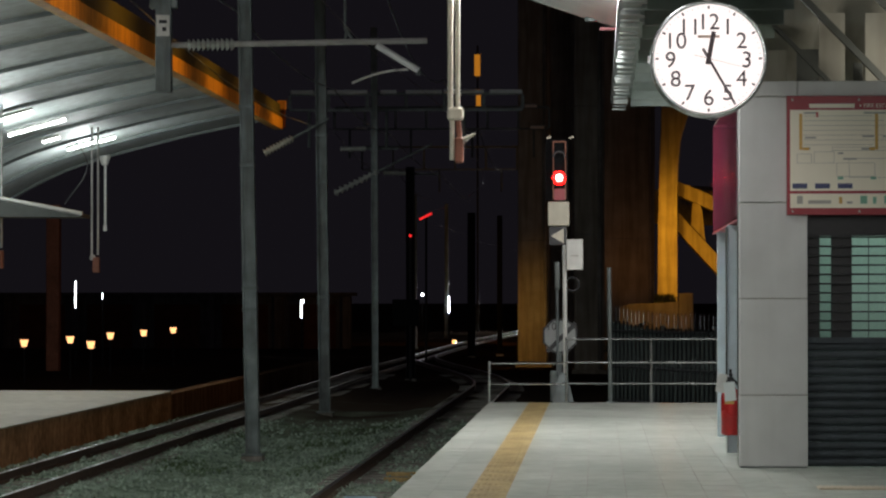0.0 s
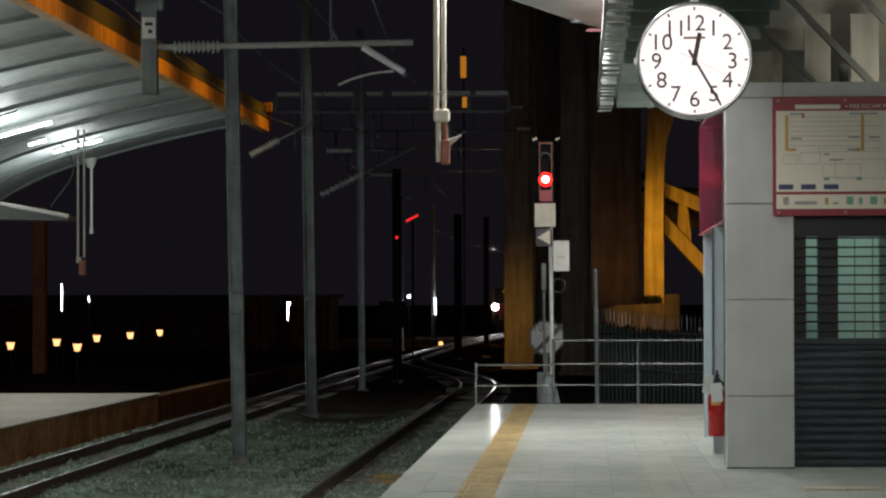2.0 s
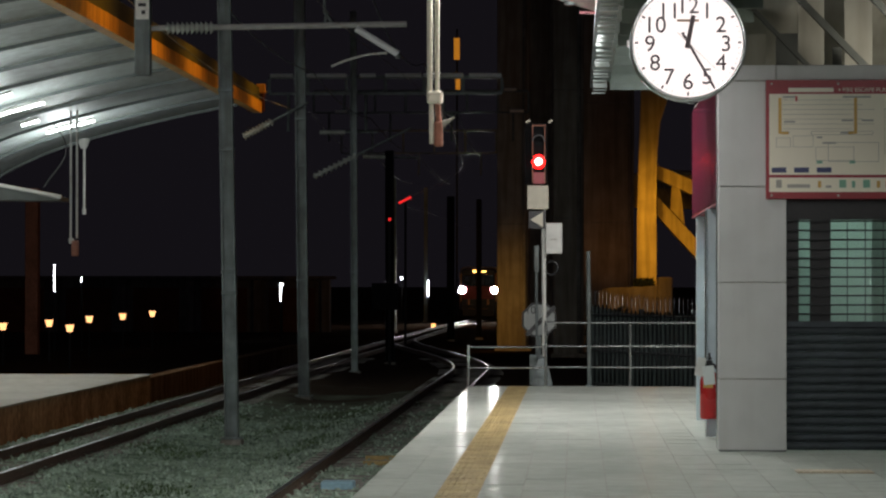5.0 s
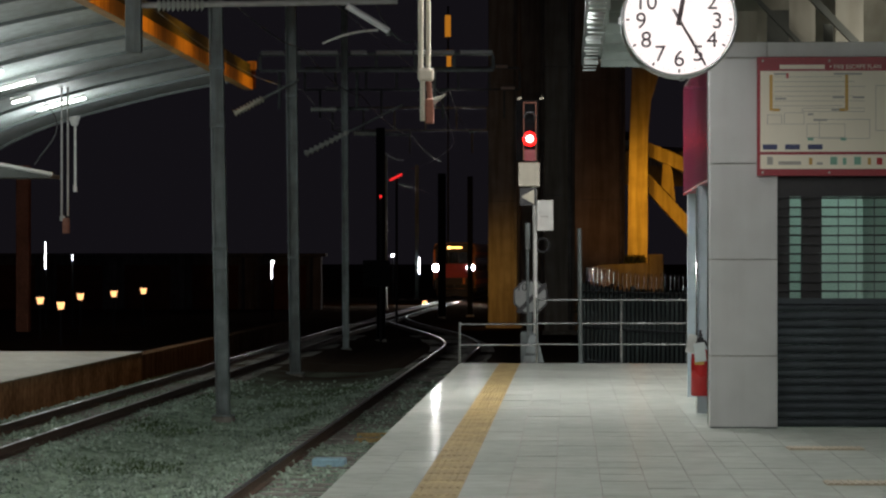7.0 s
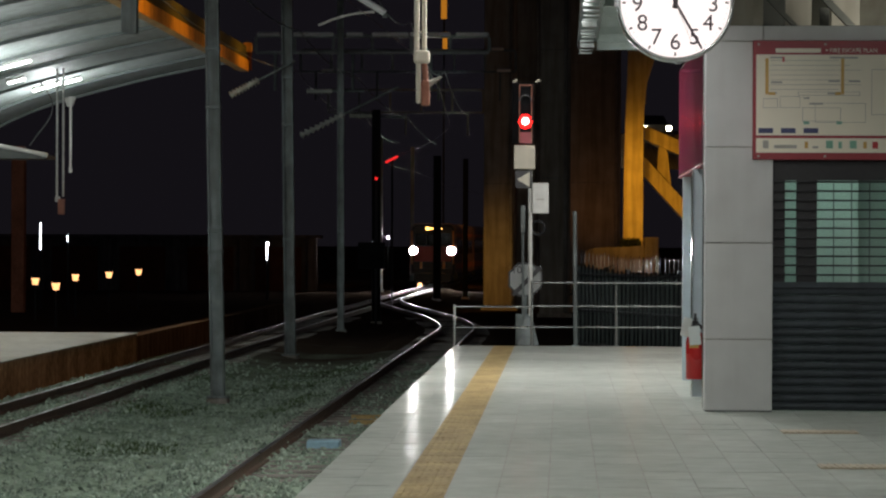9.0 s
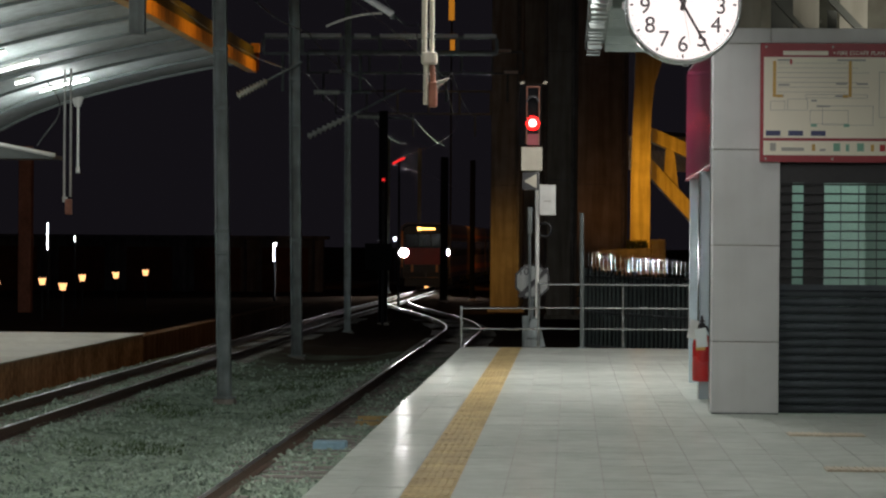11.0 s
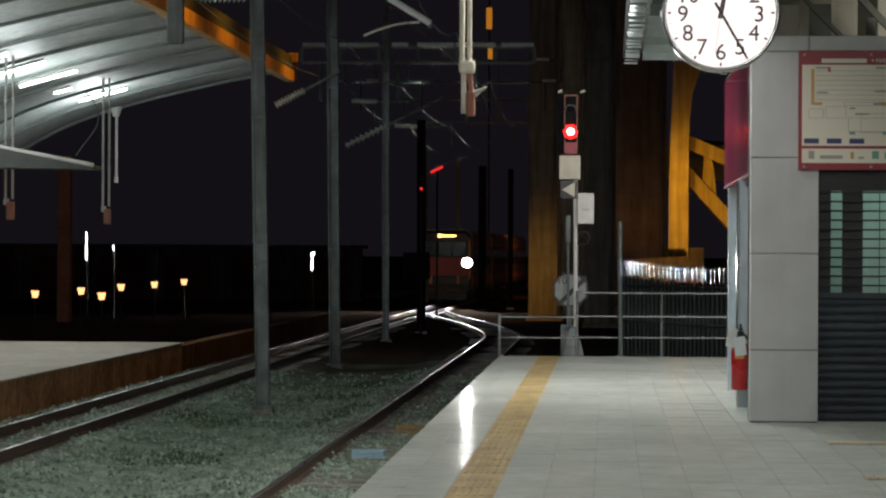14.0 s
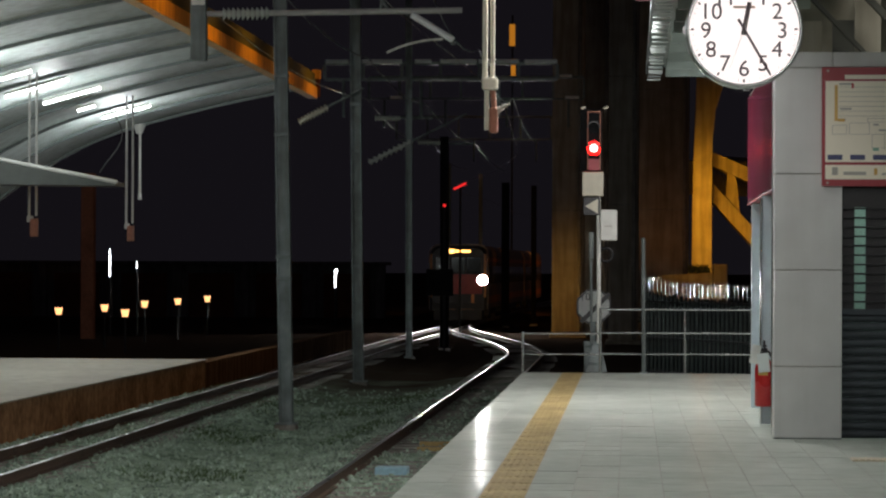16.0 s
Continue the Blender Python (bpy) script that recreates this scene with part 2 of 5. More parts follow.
# bare earth, stone and dark surfaces have hardly any sheen
for m in (M_BALL, M_STONE, M_DIMW, M_FACE, M_CONC, M_PIER, M_HALL, M_DRUST, M_SLEEP, M_GRASS):
    m.node_tree.nodes["Principled BSDF"].inputs["Specular IOR Level"].default_value = 0.0


# ---- mesh helpers ----
def box(bm, x0, x1, y0, y1, z0, z1, bev=0.0):
    r = bmesh.ops.create_cube(bm, size=1.0)
    vs = r["verts"]
    bmesh.ops.scale(bm, vec=(x1 - x0, y1 - y0, z1 - z0), verts=vs)
    bmesh.ops.translate(bm, vec=((x0 + x1) / 2, (y0 + y1) / 2, (z0 + z1) / 2), verts=vs)
    if bev:
        es = list({e for v in vs for e in v.link_edges})
        bmesh.ops.bevel(bm, geom=es, offset=bev, segments=2, affect="EDGES", profile=0.5)
    return vs


def rod(bm, p, q, r, seg=10, r2=None):
    p, q = Vector(p), Vector(q)
    m = Matrix.Translation((p + q) / 2) @ (q - p).to_track_quat("Z", "Y").to_matrix().to_4x4()
    bmesh.ops.create_cone(bm, cap_ends=True, segments=seg, radius1=r, radius2=r if r2 is None else r2,
                          depth=(q - p).length, matrix=m)


def sweep(bm, ring, stations):
    """ring: (u, v) outline; stations: matrices whose x, z carry u, v."""
    rows = [[bm.verts.new(m @ Vector((u, 0, v))) for u, v in ring] for m in stations]
    n = len(ring)
    for a, b in zip(rows, rows[1:]):
        for i in range(n):
            bm.faces.new((a[i], a[(i + 1) % n], b[(i + 1) % n], b[i]))
    bm.faces.new(rows[0][::-1])
    bm.faces.new(rows[-1])


def finish(name, bm, material, smooth=False):
    bmesh.ops.recalc_face_normals(bm, faces=bm.faces[:])
    me = bpy.data.meshes.new(name)
    bm.to_mesh(me)
    bm.free()
    me.materials.append(material)
    if smooth:
        for p in me.polygons:
            p.use_smooth = True
    return me


def part(name, bm, material, parent=None, label="", smooth=False):
    ob = new(name, finish(name, bm, material, smooth))
    ob.parent = parent
    if label:
        tagged(ob, label)
    return ob


def bpart(name, parent, material, *dims, bev=0.0, label=""):
    bm = bmesh.new()
    box(bm, *dims, bev=bev)
    return part(name, bm, material, parent, label)


def rpart(name, parent, material, p, q, r, seg=10, label="", r2=None):
    bm = bmesh.new()
    rod(bm, p, q, r, seg, r2)
    return part(name, bm, material, parent, label)


def thing(name, label, category, at=(0, 0, 0), rz=0, group="", kind=""):
    ob = new(name)
    ob.matrix_basis = pose(*at, 0, 0, rz)
    ob.empty_display_size = 0.2
    return tagged(ob, label, category, group, kind)


def structure(name, bm, material, label, category):
    return tagged(new(name, finish(name, bm, material)), label, category, kind="structure")


def shared(name, me, parent, m):
    ob = new(name, me)
    ob.parent = parent
    ob.matrix_basis = m
    return ob


def lettering(name, body, size, material, parent, m, extrude=0.001, label="", bold=0.0):
    cu = bpy.data.curves.new(name, "FONT")
    cu.bevel_depth, cu.bevel_resolution = bold, 0
    cu.body, cu.size, cu.align_x, cu.align_y, cu.extrude = body, size, "CENTER", "CENTER", extrude
    tmp = new(name, cu)
    bpy.context.view_layer.update()
    me = bpy.data.meshes.new_from_object(tmp.evaluated_get(bpy.context.evaluated_depsgraph_get()))
    bpy.data.objects.remove(tmp)
    me.materials.clear()
    me.materials.append(material)
    ob = new(name, me)
    ob.parent = parent
    ob.matrix_basis = m
    if label:
        tagged(ob, label)
    return ob


def smooth01(s):
    s = min(1.0, max(0.0, s))
    return s * s * (3 - 2 * s)


RAIL_Z, GROUND_Z, FAR_Z = -1.1, -1.4, -0.7


def line_main(y):
    """Centre of the platform track, which joins the far track through a turnout."""
    if y < 135:
        return -3.2 - 4.9 * smooth01((y - 84) / 51)
    if y < 195:
        return -8.1 + 0.00025 * (y - 135) ** 2
    return -7.2 + 0.03 * (y - 195)


def line_far(y):
    if y < 135:
        return -8.4 + 0.3 * smooth01((y - 100) / 35)
    return line_main(y)


# ---- ground and platforms ----
def ground_at(x, y):
    z = GROUND_Z
    if abs(x) < 40 and -20 < y < 240:
        d = min(abs(x - line_main(y)), abs(x - line_far(y)))
        z += 0.13 * smooth01((2.0 - d) / 0.9) + 0.05 * noise.noise((x * 0.9, y * 0.4, 0))
    return z


bm = bmesh.new()
bmesh.ops.create_grid(bm, x_segments=200, y_segments=220, size=1)
for v in bm.verts:
    u, w = v.co.x, v.co.y
    v.co.x = 30 * u + 1500 * u ** 5
    v.co.y = 60 + 80 * w + 1800 * w ** 5
    v.co.z = ground_at(v.co.x, v.co.y)
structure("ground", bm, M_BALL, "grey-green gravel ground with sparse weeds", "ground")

bm = bmesh.new()
box(bm, -1.55, 9, -14, 41.2, -1.6, -0.003)
floor = structure("platform_floor", bm, M_GROUT, "station platform slab with pale glazed tiles", "platform")
bm = bmesh.new()
box(bm, -30, -10.1, -14, 66.7, -1.7, FAR_Z)
far_platform = structure("far_platform", bm, M_FACE, "low platform with rust-stained concrete edge", "platform")
bpart("paving", far_platform, M_PAVE, -30, -10.06, -14, 66.7, FAR_Z + 0.004, FAR_Z + 0.03, label="pale concrete paving")
# the wall's darker brown also carries the light fading along the edge
bm = bmesh.new()
box(bm, -10.5, -10.14, 66.7, 103, -1.7, FAR_Z - 0.06)
structure("retaining_wall", bm, M_DIMW, "dark stained retaining wall beyond the low platform", "wall")


# ---- railway tracks ----
def rail_mesh(line, side, y0, y1, ring, step=1.0):
    bm = bmesh.new()
    st, y = [], y0
    while y <= y1 + 1e-6:
        slope = (line(y + 0.1) - line(y - 0.1)) / 0.2
        a = -math.atan(slope)
        st.append(Matrix.Translation((line(y) + side * math.cos(a) * 0.535, y + side * math.sin(a) * 0.535, RAIL_Z)) @ Matrix.Rotation(a, 4, "Z"))
        y += step
    sweep(bm, ring, st)
    return bm


WEB = [(-0.065, -0.15), (0.065, -0.15), (0.065, -0.138), (0.012, -0.12), (0.012, -0.045), (0.033, -0.035),
       (0.033, -0.006), (-0.033, -0.006), (-0.033, -0.035), (-0.012, -0.045), (-0.012, -0.12), (-0.065, -0.138)]
HEAD = [(-0.032, -0.006), (0.032, -0.006), (0.03, -0.001), (0.02, 0.002), (-0.02, 0.002), (-0.03, -0.001)]
sl = bmesh.new()
box(sl, -1.0, 1.0, -0.12, 0.12, -0.36, -0.155, bev=0.02)
SLEEPER = finish("sleeper", sl, M_SLEEP)
for line, y0, y1, what in ((line_main, -20, 330, "platform railway track with worn rails and turnout curve"),
                           (line_far, -20, 134, "rusty metre-gauge railway track beside the low platform")):
    track = thing("railway_track", what, "railway track", kind="structure")
    for side in (-1, 1):
        r = part("rail", rail_mesh(line, side, y0, y1, WEB), M_RAIL, track, "rust-brown steel rail")
        part("rail_head", rail_mesh(line, side, y0, y1, HEAD), M_RAILTOP if y1 > 200 else M_RAILTOPF, r, "polished running surface")
    for i in range(120):
        y = 20 + i * 0.7
        slope = (line(y + 0.1) - line(y - 0.1)) / 0.2
        shared("sleeper", SLEEPER, track, pose(line(y), y, RAIL_Z, 0, 0, -math.degrees(math.atan(slope))))


# ---- overhead line ----
def mast(x, y, h, w=0.27, lean=0.0, base=True, material=M_GALV):
    t = thing("catenary_mast", "steel catenary mast on a concrete footing, black for being unlit" if material is M_MATTE else "galvanised steel H-section catenary mast on a concrete footing", "mast", (x, y, GROUND_Z), group="masts along the tracks")
    bm = bmesh.new()
    a, f, g = w / 2, w / 2 - 0.022, 0.012
    outline = [(-a, -a), (-f, -a), (-f, -g), (f, -g), (f, -a), (a, -a), (a, a), (f, a), (f, g), (-f, g), (-f, a), (-a, a)]
    lo, hi = ([bm.verts.new((u, v, z)) for u, v in outline] for z in (0, h))
    for i in range(12):
        k = (i + 1) % 12
        bm.faces.new((lo[i], lo[k], hi[k], hi[i]))
    bm.faces.new(hi)
    sh = part("shaft", bm, material, t)
    sh.rotation_euler = (0, radians(-lean), 0)
    if base:
        bm = bmesh.new()
        box(bm, -0.2, 0.2, -0.2, 0.2, -0.1, 0.1, bev=0.05)
        part("footing", bm, M_CONC, t, "weathered concrete footing")
        bpart("base_plate", t, material, -w * 0.8, w * 0.8, -w * 0.8, w * 0.8, 0.1, 0.13)
    for z in (h * 0.28, h * 0.32, h * 0.55, h * 0.66):
        bpart("clamp_band", sh, material, -w / 2 - 0.01, w / 2 + 0.01, -w / 2 - 0.015, w / 2 + 0.015, z, z + 0.06)
    return t


mast(-6.17, 50.5, 9.6, 0.24, 1.1)
mast(-6.71, 69.5, 10.5, 0.26, 0.75)
mast(-6.99, 89, 11.5, 0.2, 0.3)
# matte black puts the unlit look of these masts into colour
sign_mast = mast(-6.6, 100, 7.6, 0.3, 0.2, material=M_MATTE)
bpart("cabinet", sign_mast, M_MATTE, -0.64, 0.32, -0.28, -0.17, 1.95, 2.9, bev=0.02, label="dark cabinet on the mast")
mast(-6.23, 140, 7.2, 0.38, material=M_MATTE)
mast(-5.0, 145, 7.2, 0.27, material=M_MATTE)
mast(-11.2, 210, 10, 0.26)
mast(-10.6, 164, 9, 0.24)


def insulator(name, parent, p, q, r, n):
    p, q = Vector(p), Vector(q)
    bm = bmesh.new()
    rod(bm, p, q, r * 0.4, 8)
    d = (q - p) / n
    for i in range(n):
        c = p + d * (i + 0.5)
        rod(bm, c - d * 0.28, c + d * 0.28, r, 14, r * 0.55)
    return part(name, bm, M_INS, parent, "ribbed glazed insulator", smooth=False)


def cantilever(y, x0, x1, z, drop_top, s=1.0):
    t = thing("catenary_bracket", "grey steel catenary bracket with ribbed insulator and registration arm", "overhead line", (0, y, 0), group="catenary brackets")
    bpart("drop_post", t, M_GALV, x0 - 0.14 * s, x0 + 0.14 * s, -0.12, 0.12, z - 0.85 * s, drop_top, bev=0.01)
    bpart("gusset", t, M_GALV, x0 - 0.26 * s, x0 + 0.26 * s, -0.1, 0.1, z + 0.65 * s, z + 0.95 * s, bev=0.04)
    bpart("plate", t, M_WPAINT, x0 - 0.12 * s, x0 + 0.12 * s, -0.14, -0.125, z + 0.15, z + 0.53, label="small white plate with two dark bars")
    bpart("plate_bar", t, M_BLACK, x0 - 0.07, x0 + 0.07, -0.146, -0.142, z + 0.38, z + 0.44)
    bpart("plate_bar", t, M_BLACK, x0 - 0.01, x0 + 0.06, -0.146, -0.142, z + 0.24, z + 0.31)
    insulator("insulator", t, (x0 + 0.42 * s, 0, z), (x0 + 1.28 * s, 0, z + 0.01), 0.12 * s, 10)
    rpart("tube", t, M_CONDUIT, (x0 + 0.1, 0, z), (x1, 0, z + 0.06), 0.055 * s)
    a = (x1 - 0.9 * s, -0.05, z - 0.02)
    b = (x1 - 0.15 * s, -0.05, z - 0.48 * s)
    rpart("registration_strut", t, M_CHORD, a, b, 0.06 * s)
    rpart("strut_foot", t, M_GALV, b, (b[0], b[1], b[2] - 0.08), 0.05)
    bm = bmesh.new()
    pts = [(x1 - 0.34 * s - 1.0 * s * i / 8, -0.05, z - 0.46 * s - 0.24 * s * (i / 8) ** 2) for i in range(9)]
    for p, q in zip(pts, pts[1:]):
        rod(bm, p, q, 0.022 * s, 8)
    part("steady_arm", bm, M_WPAINT, t, "pale curved steady arm")
    bm = bmesh.new()
    rod(bm, (x1 - 1.48 * s, 0, z), (x1 - 1.42 * s, 0, z + 0.3), 0.03)
    rod(bm, (x1 - 1.28 * s, 0, z), (x1 - 1.45 * s, 0, z + 0.26), 0.03)
    rod(bm, (x1 - 1.47 * s, 0, z + 0.25), (x1 - 1.47 * s, 0, z + 1.2), 0.025)
    part("wire_clamp", bm, M_GALV, t)
    return t


cantilever(50.3, -7.76, -3.03, 6.06, 10.2)


def stay(y, p, q, r=0.11):
    t = thing("line_stay", "diagonal stay rod with ribbed insulator", "overhead line", (0, y, 0), group="stays of the masts")
    p, q = Vector(p), Vector(q)
    insulator("insulator", t, p, p + (q - p) * 0.45, r, 9)
    rpart("stay_rod", t, M_GALV, p + (q - p) * 0.43, q, 0.035)
    return t


stay(69.3, (-8.2, 0, 5.1), (-6.6, 0, 5.95))
stay(89.2, (-8.13, 0, 6.27), (-6.3, 0, 6.27), 0.1)
stay(100.3, (-7.6, 0, 6.0), (-5.6, 0, 5.95), 0.1)
stay(89, (-8.3, 0, 4.85), (-5.2, 0, 6.4), 0.13)


def portal(y, x0, x1, z, depth, n, lit_runs=()):
    t = thing("portal_beam", "pale galvanised lattice portal beam across the tracks", "overhead line", (0, y, 0), group="portals over the tracks")
    bpart("top_chord", t, M_DARKST, x0, x1, -0.08, 0.08, z - 0.05, z + 0.05)
    # bright plates put lit stretches of the chord into colour, lattice stays dark
    for xa, xb, dz in lit_runs:
        o = bpart("flange", t, M_CHORD, xa, xb, -0.02, 0.02, -0.07, 0.07, bev=0.008, label="bright plate for a lit stretch of the chord")
        o.matrix_basis = pose(0, -0.15, z - dz + 0.05, 48, 0, 0)
    bpart("bottom_chord", t, M_DARKST, x0, x1, -0.06, 0.06, z - depth - 0.04, z - depth + 0.04)
    for i in range(n + 1):
        x = x0 + (x1 - x0) * i / n
        bpart("lattice_post", t, M_DARKST, x - 0.05, x + 0.05, -0.05, 0.05, z - depth + 0.04, z - 0.05)
    for i in range(0, n, 2):
        x = x0 + (x1 - x0) * (i + 0.5) / n
        rpart("drop_tube", t, M_GALV, (x, 0, z - depth), (x, 0, z - depth - 1.2), 0.05)
    return t


portal(89.3, -9.75, -2.35, 8.02, 0.52, 6, ((-9.7, -8.98, 0), (-8.54, -7.27, 0), (-6.86, -6.34, 0), (-6.05, -4.9, 0), (-4.84, -3.57, 0), (-3.39, -2.37, 0)))
portal(118, -11.0, -2.0, 9.53, 0.9, 7, ((-3.02, -2.5, 0), (-2.78, -2.2, 0.9), (-10.1, -9.6, 0.9)))
portal(150, -12.5, -2.6, 9.6, 1.2, 6)


def wire(points, r, name="contact_wire", material=M_DARKST):
    bm = bmesh.new()
    ring = [(r * math.cos(i * math.pi / 3), r * math.sin(i * math.pi / 3)) for i in range(6)]
    sweep(bm, ring, [Matrix.Translation(p) for p in points])
    return tagged(new(name, finish(name, bm, material, True)), "thin sagging overhead wire along the track", "wire")


def along(x, z0, sag, ys):
    out = []
    for a, b in zip(ys, ys[1:]):
        for i in range(6):
            s = i / 6
            out.append((x, a + (b - a) * s, z0 - sag * 4 * s * (1 - s)))
    return out


wire(along(-3.75, 6.9, 0.55, (10, 50.3, 69.3, 89.3, 118)), 0.014, "messenger_wire")
wire([(line_main(5.0 * k) + 0.25 * math.sin(k * 0.63), 5.0 * k, 5.3 - 0.06 * math.sin(k * 0.63) ** 2) for k in range(2, 52)], 0.006, material=M_COPPER)
wire(along(-6.5, 6.7, 0.25, (10, 50.5, 69.5, 89, 118, 150)), 0.016, "feeder_wire")
wire(along(-8.4, 6.9, 0.5, (10, 50.3, 89.3, 118, 150)), 0.014, "messenger_wire")

# ---- viaduct beyond the platform ----
def pier(name, x0, x1, y0, y1, z0, z1, label):
    t = thing(name, label, "pier", ((x0 + x1) / 2, y0, z0), group="viaduct piers")
    w, d, h = (x1 - x0) / 2, y1 - y0, z1 - z0
    bpart("shaft", t, M_PIER, -w, w, 0, d, 0, h, bev=0.08)
    bpart("plinth", t, M_PIER, -w - 0.1, w + 0.1, -0.12, d + 0.12, 0, 0.25, bev=0.05)
    rpart("drain_pipe", t, M_CONC, (w - 0.18, -0.1, 0.3), (w - 0.18, -0.1, h), 0.09, 10)
    for z in (5.5, 10.5):
        if z < h:
            bpart("formwork_joint", t, M_CONC, -w - 0.006, w + 0.006, -0.006, d, z, z + 0.05)
    return t


pier("viaduct_pier", -3.4, -2.03, 121, 124, -1.5, 22, "massive concrete viaduct pier, orange-lit at its foot")
# pier added to block the headlamp showing between its neighbours
pier("viaduct_pier", -2.25, -0.95, 128, 131, -1.5, 22, "massive dark concrete viaduct pier")
pier("viaduct_pier", -0.9, 0.28, 110, 113, -1.5, 22, "massive dark concrete viaduct pier")
pier("viaduct_pier", 0.25, 2.4, 118, 121, -1.5, 22, "massive brown concrete viaduct pier")
lit = thing("ramp_pier", "slender concrete ramp pier with flared head, lit orange", "pier", (3.19, 130, -1.4))
bm = bmesh.new()
prof = [(-0.44, 0.46, 0.0), (-0.42, 0.46, 5.6), (-0.38, 0.46, 7.6), (-0.33, 0.5, 9.0), (-0.28, 0.62, 10.2), (-0.24, 1.0, 11.4), (-0.24, 1.8, 12.8)]
for a, b in zip(prof, prof[1:]):
    vs = [bm.verts.new((xx, sy * 0.6, z)) for l, r, z in (a, b) for xx, sy in ((l, -1), (r, -1), (r, 1), (l, 1))]
    for i in range(4):
        bm.faces.new((vs[i], vs[(i + 1) % 4], vs[4 + (i + 1) % 4], vs[4 + i]))
bmesh.ops.remove_doubles(bm, verts=bm.verts[:], dist=0.001)
part("column", bm, M_PIER, lit)
bpart("pier_foot", lit, M_CONC, -0.7, 0.7, -0.8, 0.8, -0.1, 0.5, bev=0.05, label="weathered concrete foot")
abut = thing("low_abutment", "low concrete abutment with a taller end block, lit orange", "wall", (0, 113, -1.62))
bm = bmesh.new()
vs = [bm.verts.new((x, 0, z)) for x, z in ((0.75, 0), (3.23, 0), (3.23, 3.03), (2.6, 2.98), (1.3, 2.93), (0.88, 2.8))]
vb = [bm.verts.new(v.co + Vector((0, 0.9, 0))) for v in vs]
bm.faces.new(vs)
bm.faces.new(vb[::-1])
for i in range(6):
    bm.faces.new((vs[i], vb[i], vb[(i + 1) % 6], vs[(i + 1) % 6]))
part("wall", bm, M_PIER, abut)
bpart("end_block", abut, M_PIER, 3.24, 3.82, -0.25, 1.0, 0, 3.36, bev=0.05)


def ramp_at(s):
    """Centre of the road ramp: down towards the station, then round to the side."""
    if s <= 0.5:
        return Vector((3.48 + 4.69 * s + 1.34 * s * s, 170.9 - 50 * s, 7.87 - 2.41 * s))
    h0, r, z = 0.12, 8.0, 7.87 - 2.41 * s
    h = h0 + min((s - 0.5) * 50 / r, 1.38)
    run = max(0.0, (s - 0.5) * 50 - 1.38 * r)
    return Vector((6.16 + r * (math.cos(h0) - math.cos(h)) + run * math.sin(h), 145.9 - r * (math.sin(h) - math.sin(h0)) - run * math.cos(h), z))


bm = bmesh.new()
st = []
for i in range(45):
    s = -0.6 + i * 0.05
    p, q = ramp_at(s), ramp_at(s + 0.01)
    st.append(Matrix.Translation(p) @ Matrix.Rotation(math.atan2(-(q.x - p.x), q.y - p.y) + math.pi, 4, "Z"))
sweep(bm, [(-3.2, -1.3), (3.2, -1.3), (3.9, -0.3), (3.9, 0.4), (3.72, 0.4), (3.72, 0), (-3.72, 0), (-3.72, 0.4), (-3.9, 0.4), (-3.9, -0.3)], st)
structure("elevated_road", bm, M_PIER, "curved concrete road ramp with parapets, lit by sodium light", "bridge")
for s in (-0.45, 0.9):
    p = ramp_at(s)
    pier("ramp_column", p.x - 0.7, p.x + 0.7, p.y - 1, p.y + 1, -1.5, p.z - 1.32, "square concrete column under the road ramp")
walkway = thing("footbridge_ramp", "sloping concrete footbridge beams beside the ramp pier, lit orange", "bridge", (0, 131, 0))
for nm, quad in (("lower_beam", ((3.75, 5.5), (8.0, 0.9), (8.0, 0.0), (3.75, 4.6))), ("upper_beam", ((3.75, 6.95), (9.5, 4.5), (9.5, 3.8), (3.75, 6.3)))):
    bm = bmesh.new()
    vs = [bm.verts.new((x, 0, z)) for x, z in quad]
    vb = [bm.verts.new(v.co + Vector((0, 2.2, 0))) for v in vs]
    bm.faces.new(vs)
    bm.faces.new(vb[::-1])
    for i in range(4):
        bm.faces.new((vs[i], vb[i], vb[(i + 1) % 4], vs[(i + 1) % 4]))
    part(nm, bm, M_PIER, walkway)
bm = bmesh.new()
vs = [bm.verts.new((x, 0.3, z)) for x, z in ((4.35, 4.9), (5.0, 4.2), (4.85, 5.6), (4.6, 6.45), (4.45, 6.5))]
vb = [bm.verts.new(v.co + Vector((0, 1.2, 0))) for v in vs]
bm.faces.new(vs)
bm.faces.new(vb[::-1])
for i in range(5):
    bm.faces.new((vs[i], vb[i], vb[(i + 1) % 5], vs[(i + 1) % 5]))
part("haunch", bm, M_PIER, walkway)
bpart("column", walkway, M_PIER, 8.2, 9.0, 0.4, 1.8, GROUND_Z, 4.4, bev=0.05)

# ---- far canopy over the low platform ----
def vault(x):
    """Height of the far canopy's soffit: falls away from its track-side edge."""
    u = -9.3 - x
    return 6.7 - 0.17 * u - 0.012 * u * u - 0.05 * max(0.0, u - 5.0) ** 2


bm = bmesh.new()
xs = [-9.3 - 0.6 * i for i in range(19)]
ys = [-10 + 91 * i / 60 for i in range(61)]
grid = [[bm.verts.new((x, y, vault(x))) for x in xs] for y in ys]
top = [[bm.verts.new((x, y, vault(x) + 0.12)) for x in xs] for y in ys]
for a, b in ((grid, 1), (top, -1)):
    for r0, r1 in zip(a, a[1:]):
        for i in range(len(xs) - 1):
            f = (r0[i], r0[i + 1], r1[i + 1], r1[i])
            bm.faces.new(f if b > 0 else f[::-1])
canopy = tagged(new("far_canopy", finish("far_canopy", bm, M_ROOF)), "curved white ribbed canopy over the low platform", "canopy", kind="structure")
# dark ribs draw the gap and shadow lines between the roof sheets
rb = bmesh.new()
